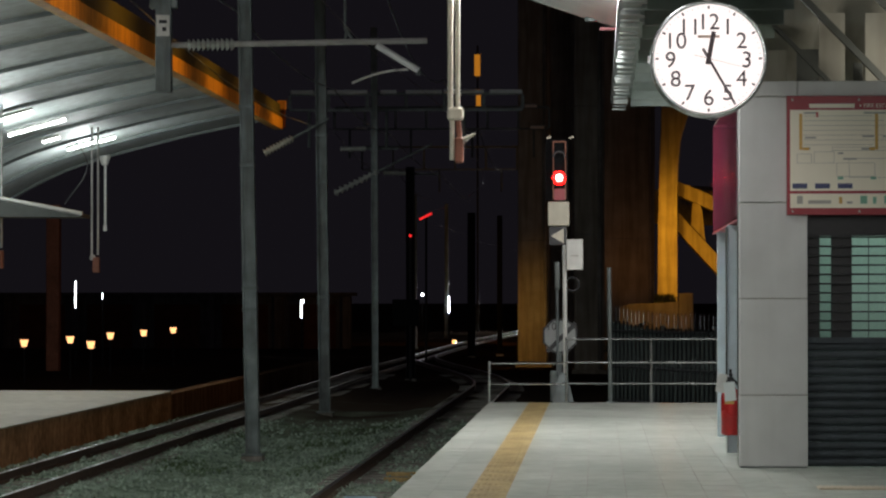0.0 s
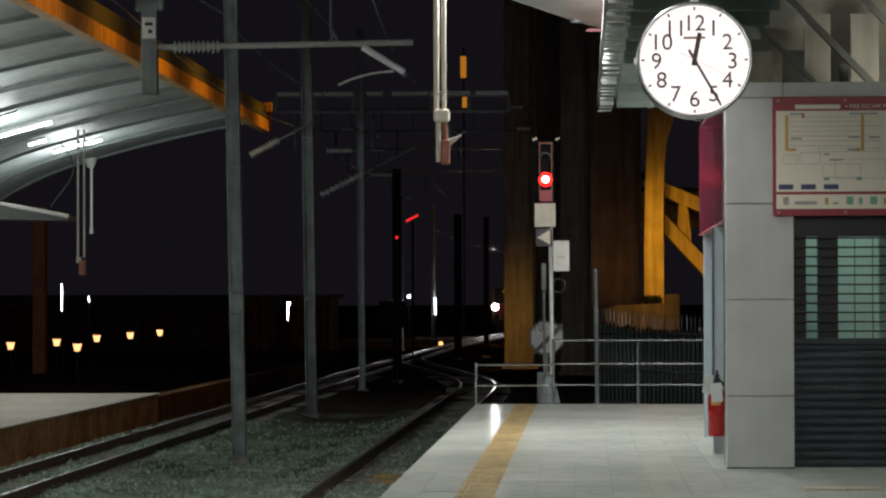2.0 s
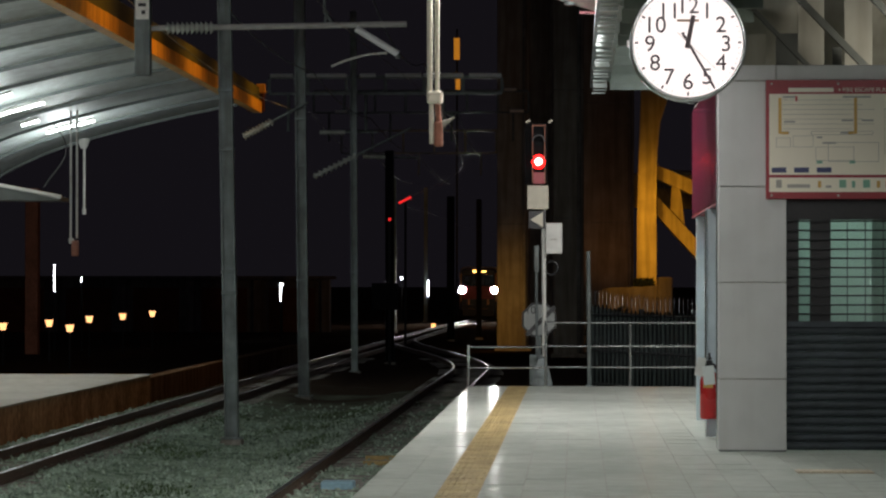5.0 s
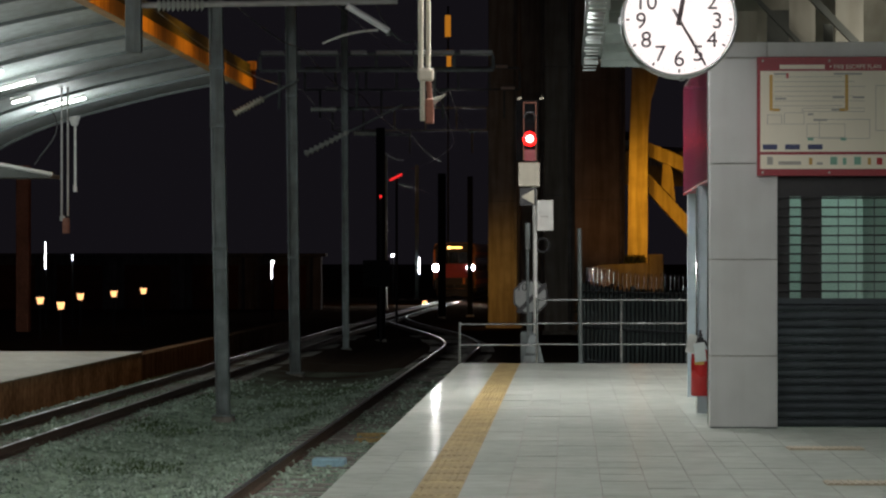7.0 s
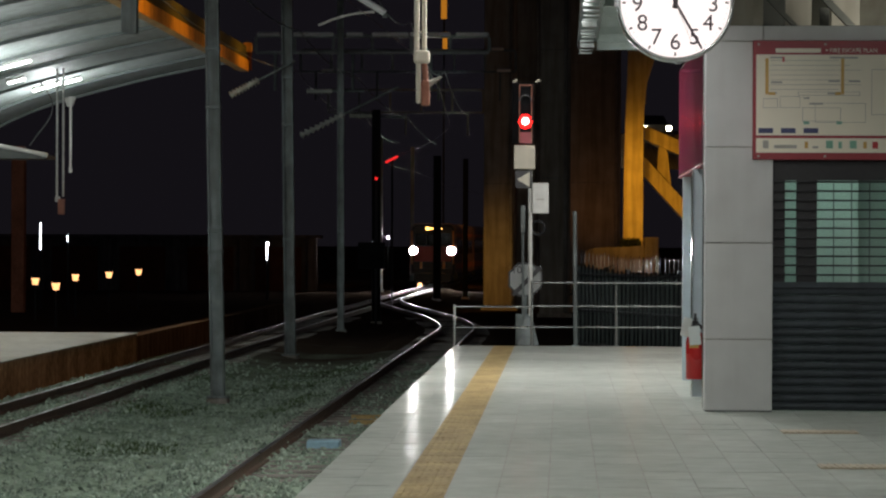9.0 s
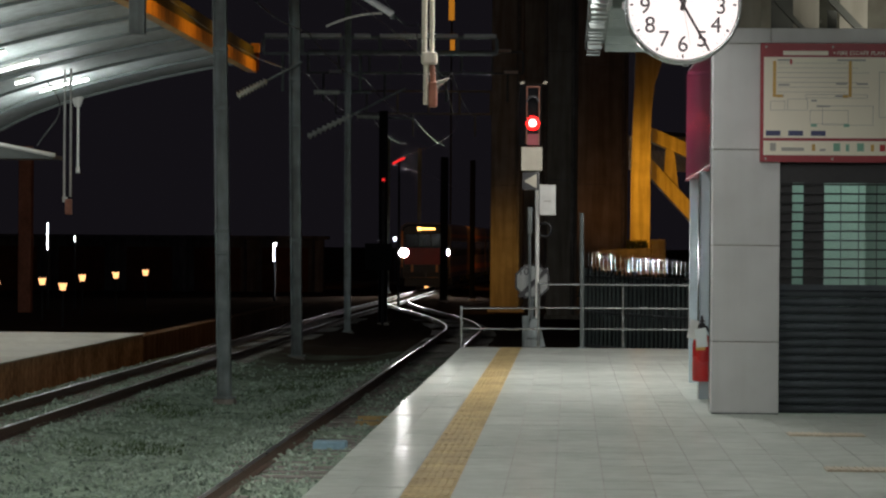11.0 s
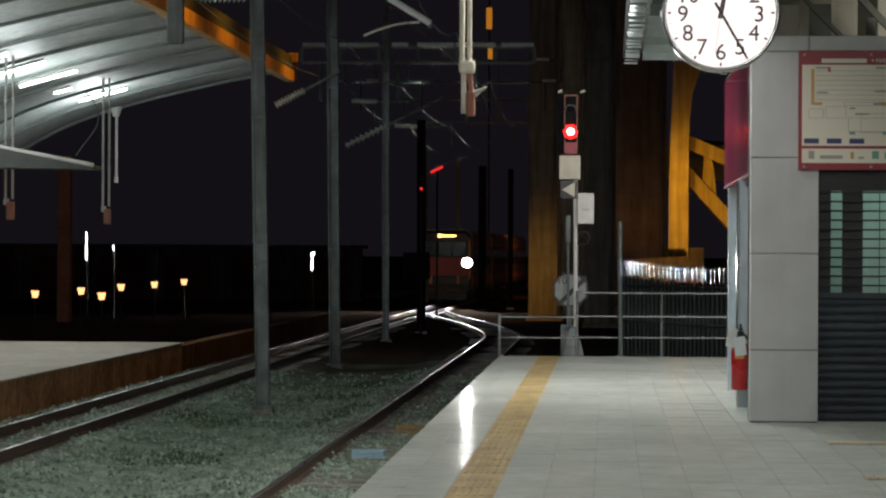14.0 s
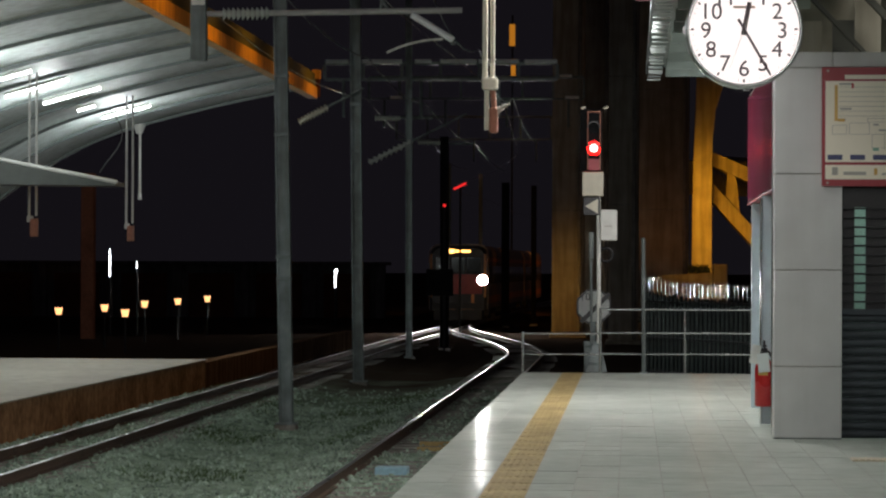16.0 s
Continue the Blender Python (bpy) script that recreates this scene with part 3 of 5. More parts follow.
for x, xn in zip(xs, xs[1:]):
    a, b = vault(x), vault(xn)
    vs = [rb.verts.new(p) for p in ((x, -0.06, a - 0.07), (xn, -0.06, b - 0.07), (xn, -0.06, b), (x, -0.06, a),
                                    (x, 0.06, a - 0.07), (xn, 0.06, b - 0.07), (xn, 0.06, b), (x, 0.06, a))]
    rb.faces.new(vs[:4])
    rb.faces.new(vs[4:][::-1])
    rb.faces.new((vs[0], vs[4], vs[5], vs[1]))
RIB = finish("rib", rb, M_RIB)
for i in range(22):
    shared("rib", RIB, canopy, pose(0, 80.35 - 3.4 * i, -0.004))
# one fascia in two colours: orange-lit lower part, unlit upper part
bpart("fascia_beam", canopy, M_ORBEAM, -9.3, -9.05, -10, 81, 6.39, 6.72, label="ochre lower fascia along the canopy edge, orange light put into its colour")
bpart("gutter", canopy, M_RAFT, -9.36, -9.1, -10, 81, 6.724, 7.12, label="upper part of the fascia, near-black for lack of light")
bpart("end_cap", canopy, M_DRUST, -9.5, -9.0, 81.02, 81.3, 6.45, 7.1, label="weathered red-brown end plate")
# ochre piece stands for the orange glint at the end
bpart("end_bracket", canopy, M_ORBEAM, -9.2, -8.94, 80.8, 81.01, 6.95, 7.22, bev=0.03, label="ochre piece for the orange glint at the fascia end")
col = bmesh.new()
box(col, -0.2, 0.2, -0.2, 0.2, FAR_Z, 4.4, bev=0.03)
COLM = finish("canopy_column", col, M_DRUST)
for y in (62, 40):
    tagged(shared("canopy_column", COLM, None, pose(-16.67 + (y - 62) * 0.02, y + 24, 0)), "reddish steel column under the far canopy", "column", group="columns of the far canopy")


def tube_light(x, y, z, length, rz=0, tilt=0, group="", watts=0):
    t = thing("tube_light", "white batten fitting with a bright fluorescent tube", "lamp", (x, y, z), rz, group=group)
    t.matrix_basis = pose(x, y, z, 0, tilt, rz)
    bpart("batten", t, M_WPAINT, -length / 2, length / 2, -0.05, 0.05, 0.03, 0.09, bev=0.01)
    rpart("tube", t, G_TUBE, (-length / 2, 0, 0), (length / 2, 0, 0), 0.03, 10, "glowing tube")
    return t


for y, x, l in ((75.1, -13.12, 0.47), (74.9, -13.77, 0.78), (71.4, -13.91, 0.46), (67.8, -13.56, 1.45), (64.3, -13.68, 1.5), (61.0, -13.78, 1.4), (57.6, -13.8, 1.4), (54.9, -13.95, 1.4), (51.5, -13.95, 1.4), (48.1, -13.95, 1.4)):
    slope = vault(x - 0.5) - vault(x + 0.5)
    tube_light(x, y, vault(x) - 0.1, l, 0, math.degrees(math.atan(slope)), "tubes under the far canopy")


def hanger(x, y, z0):
    t = thing("hanging_bracket", "twin white conduit drop with a reddish fitting at its foot", "bracket", (x, y, 0), group="conduit drops under the far canopy")
    z1 = vault(x) - 0.004
    rpart("conduit", t, M_CONDUIT, (-0.08, 0, z0), (-0.08, 0, z1), 0.028)
    rpart("conduit", t, M_CONDUIT, (0.08, 0, z0), (0.08, 0, z1), 0.028)
    bpart("junction", t, M_CONDUIT, -0.12, 0.0, -0.06, 0.06, z0 - 0.14, z0, bev=0.01)
    bpart("fitting", t, M_RUST, -0.05, 0.12, -0.07, 0.07, z0 - 0.46, z0 - 0.06, bev=0.02, label="reddish oxide-painted fitting")
    return t


hanger(-12.89, 72, 2.64)
hanger(-13.27, 62, 2.64)
t = thing("pendant_lamp", "white dish pendant with a long conduit below", "lamp", (-14.08, 80.2, 0))
rpart("dish", t, M_WPAINT, (0, 0, 5.34), (0, 0, 5.56), 0.09, 16, r2=0.17)
rpart("rim", t, M_WPAINT, (0, 0, 5.56), (0, 0, 5.62), 0.175, 16)
rpart("stem", t, M_WPAINT, (0, 0, 5.62), (0, 0, vault(-14.08)), 0.03)
rpart("conduit", t, M_WPAINT, (0.02, 0, 3.62), (0.02, 0, 5.34), 0.036)
rpart("tip", t, M_WPAINT, (0.02, 0, 3.45), (0.02, 0, 3.62), 0.055)
t = thing("shelter_awning", "small grey awning with white edge under the far canopy", "awning", (0, 60, 0))
bm = bmesh.new()
vs = [bm.verts.new((x, y, z)) for y in (-0.05, 1.2) for x, z in ((-16.5, 4.38), (-11.05, 3.34), (-11.05, 3.26), (-16.5, 3.3))]
for f in ((0, 1, 2, 3), (4, 5, 6, 7), (0, 1, 5, 4), (1, 2, 6, 5), (2, 3, 7, 6), (3, 0, 4, 7)):
    bm.faces.new([vs[i] for i in f])
part("awning", bm, M_RAFT, t, "grey tapering awning")
bm = bmesh.new()
rod(bm, (-16.5, -0.06, 4.38), (-11.0, -0.06, 3.33), 0.045, 8)
part("awning_edge", bm, M_CONDUIT, t, "white awning edge")
bm = bmesh.new()
pts = [(-11.2 + 0.28 * math.sin(i * 0.5), 0.1, 4.9 - i * 0.17) for i in range(9)]
for p, q in zip(pts, pts[1:]):
    rod(bm, p, q, 0.014, 6)
part("cable", bm, M_BLACK, t, "loose dark cable")

# ---- near canopy ----
bm = bmesh.new()
box(bm, 0.22, 1.9, -14, 41, 4.42, 4.55)
box(bm, 1.9, 9, -14, 24, 4.42, 4.55)
near_canopy = structure("near_canopy", bm, M_GREEND, "dark soffit of the near platform canopy", "canopy")
bl = bmesh.new()
box(bl, 0.23, 0.42, -0.03, 0.03, 4.24, 4.268, bev=0.006)
BLADE = finish("louvre_blade", bl, M_LOUV)
random.seed(14)
for i in range(44):
    m = pose(random.uniform(-0.015, 0.015), 40.9 - 0.62 * i + random.uniform(-0.12, 0.12), 0.0)
    shared("louvre_blade", BLADE, near_canopy, m @ Matrix.Translation((0, 0, 4.24)) @ Matrix.Diagonal((1, 1, random.choice((0.5, 0.8, 1.0, 1.5)), 1)) @ Matrix.Translation((0, 0, -4.24)))
bl = bmesh.new()
box(bl, 0.48, 1.88, -0.03, 0.03, 4.27, 4.42)
PURL = finish("purlin", bl, M_GREEND)
for i in range(22):
    shared("purlin", PURL, near_canopy, pose(0, 40.6 - 1.5 * i, 0.0))
bpart("edge_rail", near_canopy, M_GALV, 0.2, 0.222, -14, 41, 4.33, 4.42)
bl = bmesh.new()
box(bl, -0.16, 0.16, -0.02, 0.02, -0.02, 0.02)
SLIP = finish("lamp_slip", bl, M_LOUV)
for i in range(8):
    shared("soffit_strip", SLIP, near_canopy, pose(0.6, 24.5 + 0.7 * i, 4.4))
# high white roof over the tracks' side
bm = bmesh.new()
# the strip out to -3.1 is unseen, added to shade the mast tops
pr = [(-3.1, 6.18), (-1.9, 5.72), (-0.84, 5.316), (-0.16, 5.08), (0.24, 4.96)]
for (xa, za), (xb, zb) in zip(pr, pr[1:]):
    vs = [bm.verts.new(p) for p in ((xa, 36, za), (xb, 36, zb), (xb, 36, zb + 0.1), (xa, 36, za + 0.1),
                                    (xa, 6, za), (xb, 6, zb), (xb, 6, zb + 0.1), (xa, 6, za + 0.1))]
    bm.faces.new(vs[:4])
    bm.faces.new(vs[4:][::-1])
    bm.faces.new((vs[0], vs[1], vs[5], vs[4]))
    bm.faces.new((vs[3], vs[2], vs[6], vs[7]))
roof = structure("high_roof", bm, M_WHITE, "bright white sloping roof soffit with red rim", "roof")
bpart("rim", roof, M_MAROON, 0.04, 0.26, 36.02, 36.06, 4.93, 4.965, label="red-painted rim")
rpart("roof_post", roof, M_GALV, (-0.07, 35.8, 5.02), (-0.07, 35.8, 7.5), 0.085, 16, "grey steel tube post")
rpart("roof_lamp", roof, G_TUBE, (-0.75, 35.0, 5.62), (-0.35, 35.0, 5.44), 0.02, 8, "glowing tube")
for k in range(3):
    rpart("tie_rod", roof, M_GALV, (0.06, 35.6, 5.28 - 0.08 * k), (0.36, 35.6, 5.2 - 0.08 * k), 0.01, 6)

# inclined roof sheets and rafters behind the kiosk
bm = bmesh.new()
vs = [bm.verts.new(p) for p in ((1.55, 29.4, 7.4), (9, 29.4, 7.4), (9, 33, 2.0), (1.55, 33, 2.0))]
vb = [bm.verts.new(v.co + Vector((0, 0.1, 0.05))) for v in vs]
bm.faces.new(vs)
bm.faces.new(vb[::-1])
for i in range(4):
    bm.faces.new((vs[i], vb[i], vb[(i + 1) % 4], vs[(i + 1) % 4]))
back = structure("sloping_roof_wall", bm, M_ROOFD, "beige-grey sloping roof sheets behind the kiosk", "roof")
for x, z, l, w in ((1.75, 5.15, 2.2, 0.035), (1.85, 4.43, 1.0, 0.022), (2.6, 5.08, 2.2, 0.035), (3.3, 5.1, 2.0, 0.035)):
    bm = bmesh.new()
    box(bm, 0, l, -0.05, 0.05, -w, w)
    r = part("rafter", bm, M_RAFT, back)
    r.matrix_basis = pose(x, 30.1, z, 0, 46, 0)
# dark plates put the shade inside the openings into colour
for x0, z0, x1, z1 in ((2.13, 3.5, 2.36, 4.17), (2.73, 3.5, 2.83, 4.02)):
    bpart("dark_opening", back, M_RAFT, x0, x1, 30.3, 30.34, z0, z1)
for x0, x1, z1 in ((1.56, 2.05, 4.2), (2.4, 2.68, 4.6), (2.9, 3.2, 4.6)):
    bpart("gusset_sheet", back, M_ROOFD, x0, x1, 30.75, 30.8, 3.3, z1)

bm = bmesh.new()
box(bm, 1.9, 9, 24.05, 29.3, 7.4, 7.5)
structure("upper_roof", bm, M_ROOFD, "grey roof sheet above the kiosk", "roof")

# ---- kiosk ----
kiosk = thing("kiosk", "white-panelled platform kiosk with a closed dark roller shutter", "kiosk", (0, 25.3, 0))
for z0, z1 in ((0.012, 0.64), (0.65, 1.5), (1.51, 2.355), (2.365, 3.3)):
    bpart("wall_panel", kiosk, M_WHITE, 1.27, 1.87, 0, 0.5, z0, z1, bev=0.006)
for x0, x1 in ((1.27, 1.775), (1.783, 3.0), (3.008, 4.6)):
    bpart("top_panel", kiosk, M_WHITE, x0, x1, 0, 0.5, 3.312, 3.445, bev=0.006)
bpart("joint_backing", kiosk, M_GROUT, 1.275, 1.865, 0.012, 0.48, 0.0, 3.43)
bpart("skirting", kiosk, M_DARKST, 1.274, 1.866, 0.004, 0.3, 0, 0.012)
bpart("side_wall", kiosk, M_BLUEW, 1.5, 1.58, 0.5, 6.2, 0, 3.4)
bpart("rear_wall", kiosk, M_WHITE, 1.58, 5.0, 6.1, 6.2, 0, 3.4)
bpart("roof_slab", kiosk, M_ROOFD, 1.3, 5.0, 0.52, 6.2, 3.4, 3.44)
for x0, x1, y in ((1.293, 1.5, 5.3), (1.25, 1.5, 2.08)):
    bpart("side_leaf", kiosk, M_BLUEW, x0, x1, y, y + 0.05, 0.02, 2.22, bev=0.006, label="pale blue-grey side leaf")
for z in (1.5, 0.65):
    bpart("side_joint", kiosk, M_DARKST, 1.495, 1.499, 0.5, 6.2, z, z + 0.012)
for x, y, z in ((1.268, 0.25, 3.3), (1.252, 2.07, 2.2)):
    rpart("corner_trim", kiosk, M_TRIM, (x, y, 0.02), (x, y, z), 0.011, 28, "polished round corner trim")
# flat mirror strip, added to throw the headlamp glint forward
bpart("leaf_edge", kiosk, M_TRIM, 1.245, 1.249, 2.1, 2.28, 0.02, 2.2, label="polished strip added to mirror the headlamp glint")
bpart("fascia", kiosk, M_REDSIGN, 1.285, 1.5, 0.52, 6.2, 2.24, 3.42, bev=0.02, label="glossy red fascia panel")
bpart("fascia_edge", kiosk, M_MAROON, 1.28, 1.5, 0.52, 6.2, 2.222, 2.236)
# shop opening: window band above, corrugated shutter below
bpart("lintel", kiosk, M_BLACK, 1.87, 4.6, 0.1, 0.2, 2.07, 3.31)
for z0, z1, y in ((1.13, 1.15, 0.08),):
    bpart("bottom_rail", kiosk, M_SHUT, 1.87, 4.6, 0.03, 0.1, 1.11, 1.16)
for x0, x1 in ((1.87, 1.985), (2.09, 2.27), (3.35, 3.5)):
    bpart("window_mullion", kiosk, M_BLACK, x0, x1, 0.1, 0.18, 1.16, 2.07)
for x in (2.42, 2.58, 2.74, 2.95):
    bpart("glazing_bar", kiosk, M_DARKST, x, x + 0.008, 0.15, 0.17, 1.16, 2.07)
g = bpart("window_pane", kiosk, M_GLASS, 1.985, 4.6, 0.2, 0.206, 1.16, 2.3, label="greenish window glass")
g.visible_shadow = False
bpart("inner_panel", kiosk, M_MINT, 1.62, 2.75, 1.2, 1.25, 0.0, 3.3, label="pale mint inner partition")
bpart("inner_panel", kiosk, M_MINT, 2.75, 5.0, 2.2, 2.25, 0.0, 3.3, label="pale mint inner partition")
rd = bmesh.new()
rod(rd, (1.87, 0, 0), (4.6, 0, 0), 0.008, 6)
ROD = finish("grille_rod", rd, M_BLACK)
for i in range(11):
    shared("grille_rod", ROD, kiosk, pose(0, 0.05, 1.225 + i * 0.083))
sb = bmesh.new()
ringp = [(0.0, 0.0), (-0.022, 0.018), (-0.028, 0.038), (-0.022, 0.058), (0.0, 0.072), (0.006, 0.072), (0.006, 0.0)]
rows_ = [[sb.verts.new((x, p[0], p[1])) for p in ringp] for x in (1.872, 4.6)]
for i in range(len(ringp)):
    j = (i + 1) % len(ringp)
    sb.faces.new((rows_[0][i], rows_[1][i], rows_[1][j], rows_[0][j]))
SLAT = finish("shutter_slat", sb, M_SHUT)
for i in range(15):
    shared("shutter_slat", SLAT, kiosk, pose(0, 0.07, 0.012 + i * 0.0735))
area(2.6, 25.9, 3.1, 0.2, 1.0, 12, (0.8, 1.0, 0.92), (2.4, 26.45, 1.6))

# ---- evacuation board ----
board = thing("evacuation_board", "maroon-framed cream evacuation plan board on the kiosk front", "sign", (1.685, 25.27, 2.25))
BW, BH = 1.56, 1.06
bpart("backing", board, M_MAROON, 0, BW, -0.012, 0.02, 0, BH, bev=0.004)
bpart("map_field", board, M_CREAM, 0.03, BW - 0.03, -0.015, -0.0125, 0.215, BH - 0.125)
bpart("legend_field", board, M_CREAM, 0.03, BW - 0.03, -0.015, -0.0125, 0.062, 0.19)
R = lambda x, z: pose(x, -0.017, z, 90, 0, 0)
bpart("title_bar", board, M_CREAM, 0.2, 0.6, -0.0165, -0.014, BH - 0.108, BH - 0.07)
bpart("title_dot", board, M_CREAM, 0.645, 0.66, -0.0165, -0.014, BH - 0.095, BH - 0.08)
lettering("title", "FIRE ESCAPE PLAN", 0.052, M_CREAM, board, R(0.89, BH - 0.09))
for x in (0.05, 0.64, 1.25, 1.52):
    for z in (BH - 0.035, 0.03):
        rpart("screw", board, M_LINE, (x, -0.013, z), (x, -0.022, z), 0.011, 8)
for x in (0.11, 0.78):
    bpart("ochre_bracket", board, M_OCHRE, x, x + 0.028, -0.0175, -0.0155, 0.58, 0.9)
    bpart("ochre_tick", board, M_OCHRE, x + (0.03 if x < 0.5 else -0.05), x + (0.09 if x < 0.5 else -0.002), -0.0175, -0.0155, 0.575, 0.6)
for i in range(3):
    bpart("navy_label", board, M_NAVY, 0.05 + i * 0.2, 0.18 + i * 0.2, -0.0175, -0.0155, 0.235, 0.28)
random.seed(5)
for i in range(7):
    z = 0.88 - i * 0.043
    bpart("plan_line", board, M_LINE, 0.15, 0.76 + 0.1 * (i % 3), -0.0168, -0.0152, z, z + 0.004)
for x0, x1, z0, z1 in ((0.09, 0.22, 0.46, 0.54), (0.24, 0.42, 0.46, 0.56), (0.44, 0.78, 0.34, 0.46), (0.55, 1.0, 0.33, 0.5), (0.4, 0.95, 0.57, 0.6), (1.05, 1.4, 0.4, 0.8)):
    bm = bmesh.new()
    for a in ((x0, x1, z0, z0 + 0.004), (x0, x1, z1, z1 + 0.004), (x0, x0 + 0.004, z0 + 0.004, z1), (x1 - 0.004, x1, z0 + 0.004, z1)):
        box(bm, a[0], a[1], -0.0168, -0.0152, a[2], a[3])
    part("plan_outline", bm, M_LINE, board)
for x, z, w in ((0.15, 0.9, 0.12), (0.16, 0.68, 0.1), (0.13, 0.585, 0.08), (0.68, 0.9, 0.25), (0.67, 0.69, 0.1), (0.66, 0.58, 0.08), (0.5, 0.49, 0.12), (0.45, 0.54, 0.05), (0.85, 0.69, 0.1)):
    bpart("plan_label", board, M_LINE, x, x + w, -0.0172, -0.0155, z, z + 0.016)
bpart("marker", board, M_RED, 0.26, 0.28, -0.0176, -0.0156, 0.87, 0.915)
for x in (0.45, 0.74):
    bpart("marker", board, M_GREENP, x, x + 0.05, -0.0176, -0.0156, 0.315, 0.34)
for x, w, h, m in ((0.09, 0.05, 0.07, M_LINE), (0.19, 0.2, 0.03, M_LINE), (0.46, 0.03, 0.06, M_OCHRE), (0.53, 0.05, 0.02, M_LINE), (0.65, 0.06, 0.07, M_GREENP), (0.76, 0.03, 0.06, M_GREENP), (0.86, 0.06, 0.07, M_GREENP), (0.98, 0.03, 0.06, M_OCHRE), (1.06, 0.05, 0.06, M_RED)):
    bpart("legend_mark", board, m, x, x + w, -0.0172, -0.0155, 0.1, 0.1 + h)

# ---- fire extinguisher ----
ext = thing("fire_extinguisher", "red fire extinguisher with paper tags, hung beside the kiosk", "fire extinguisher", (1.273, 27.2, 0))
bm = bmesh.new()
prof = [(0.0, 0.2), (0.08, 0.2), (0.09, 0.215), (0.09, 0.56), (0.08, 0.61), (0.05, 0.65), (0.028, 0.67), (0.028, 0.7), (0, 0.7)]
n = 20
rr = [[bm.verts.new((r * math.cos(2 * math.pi * i / n), r * math.sin(2 * math.pi * i / n), z)) for i in range(n)] for r, z in prof[1:-1]]
for a, b in zip(rr, rr[1:]):
    for i in range(n):
        bm.faces.new((a[i], a[(i + 1) % n], b[(i + 1) % n], b[i]))
bm.faces.new(rr[0][::-1])
bm.faces.new(rr[-1])
part("cylinder", bm, M_RED, ext, "glossy red steel cylinder", smooth=True)
bpart("label_band", ext, M_OCHRE, -0.06, 0.03, -0.093, -0.088, 0.5, 0.55)
bpart("valve", ext, M_BLACK, -0.03, 0.03, -0.03, 0.03, 0.7, 0.76, bev=0.008)
bpart("lever", ext, M_BLACK, -0.02, 0.02, -0.09, 0.02, 0.77, 0.79, bev=0.004)
rpart("pin", ext, M_BLACK, (0, 0, 0.76), (0, 0, 0.83), 0.012)
bm = bmesh.new()
pts = [(0.03 + 0.09 * math.sin(math.pi * i / 8), -0.02, 0.73 - 0.04 * i) for i in range(9)]
for p, q in zip(pts, pts[1:]):
    rod(bm, p, q, 0.014, 8)
part("hose", bm, M_BLACK, ext)
bm = bmesh.new()
box(bm, -0.055, 0.055, -0.003, 0.003, -0.09, 0.09)
tag_ = part("paper_tag", bm, M_PAPER, ext, "pale mint paper tag")
tag_.matrix_basis = pose(-0.01, -0.1, 0.62, 0, -6, 0)
bm = bmesh.new()
box(bm, -0.045, 0.045, -0.003, 0.003, -0.09, 0.09)
tag_ = part("paper_tag", bm, M_WPAINT, ext, "white curled paper tag")
tag_.matrix_basis = pose(-0.09, -0.08, 0.7, 0, 12, 20)
bpart("wall_bracket", ext, M_DARKST, -0.03, 0.15, 0.09, 0.1, 0.35, 0.6)

# ---- platform clock ----
CR = 0.35
clock = thing("platform_clock", "round lit platform clock with white face and dark numerals", "clock", (0.666, 17.0, 2.938))
bm = bmesh.new()
n = 64
ring = [(CR - 0.024, -0.075), (CR - 0.012, -0.085), (CR, -0.07), (CR, 0.07), (CR - 0.012, 0.085), (CR - 0.024, 0.075)]
rows_ = [[bm.verts.new((r * math.cos(2 * math.pi * i / n), y, r * math.sin(2 * math.pi * i / n))) for r, y in ring] for i in range(n)]
for i in range(n):
    a, b = rows_[i], rows_[(i + 1) % n]
    for j in range(6):
        k = (j + 1) % 6
        bm.faces.new((a[j], a[k], b[k], b[j]))
part("case", bm, M_CHROME, clock, "brushed silver rim", smooth=True)
bm = bmesh.new()
rod(bm, (0, -0.072, 0), (0, 0.072, 0), CR - 0.022, 64)
part("face", bm, G_FACE, clock, "glowing white dial")
for h in range(1, 13):
    a = radians(30 * h)
    r = 0.227
    lettering("numeral", str(h), 0.136, M_BROWNP, clock, pose(r * math.sin(a), -0.0745, r * math.cos(a) - 0.011, 90, 0, 0), bold=0.0003)
mk = bmesh.new()
box(mk, -0.006, 0.006, -0.001, 0.001, -0.01, 0.01)
MARK = finish("hour_mark", mk, M_BROWNP)
mk = bmesh.new()
box(mk, -0.001, 0.001, -0.001, 0.001, -0.007, 0.007)
TICK = finish("minute_mark", mk, M_BROWNP)
for i in range(60):
    a = radians(6 * i)
    m = pose(0.307 * math.sin(a), -0.0745, 0.307 * math.cos(a), 0, 6 * i, 0)
    shared("hour_mark" if i % 5 == 0 else "minute_mark", MARK if i % 5 == 0 else TICK, clock, m)
bpart("maker_bar", clock, M_TAN, -0.065, 0.065, -0.0755, -0.0735, 0.125, 0.14)


def clock_arm(name, deg, length, tail, w0, w1, y, m):
    bm = bmesh.new()
    vs = [bm.verts.new(p) for p in ((-w0, y, -tail), (w0, y, -tail), (w1, y, length), (-w1, y, length))]
    vb = [bm.verts.new(v.co + Vector((0, 0.003, 0))) for v in vs]
    bm.faces.new(vs)
    bm.faces.new(vb[::-1])
    for i in range(4):
        bm.faces.new((vs[i], vb[i], vb[(i + 1) % 4], vs[(i + 1) % 4]))
    ob = part(name, bm, m, clock)
    ob.matrix_basis = pose(0, 0, 0, 0, deg, 0)
    return ob


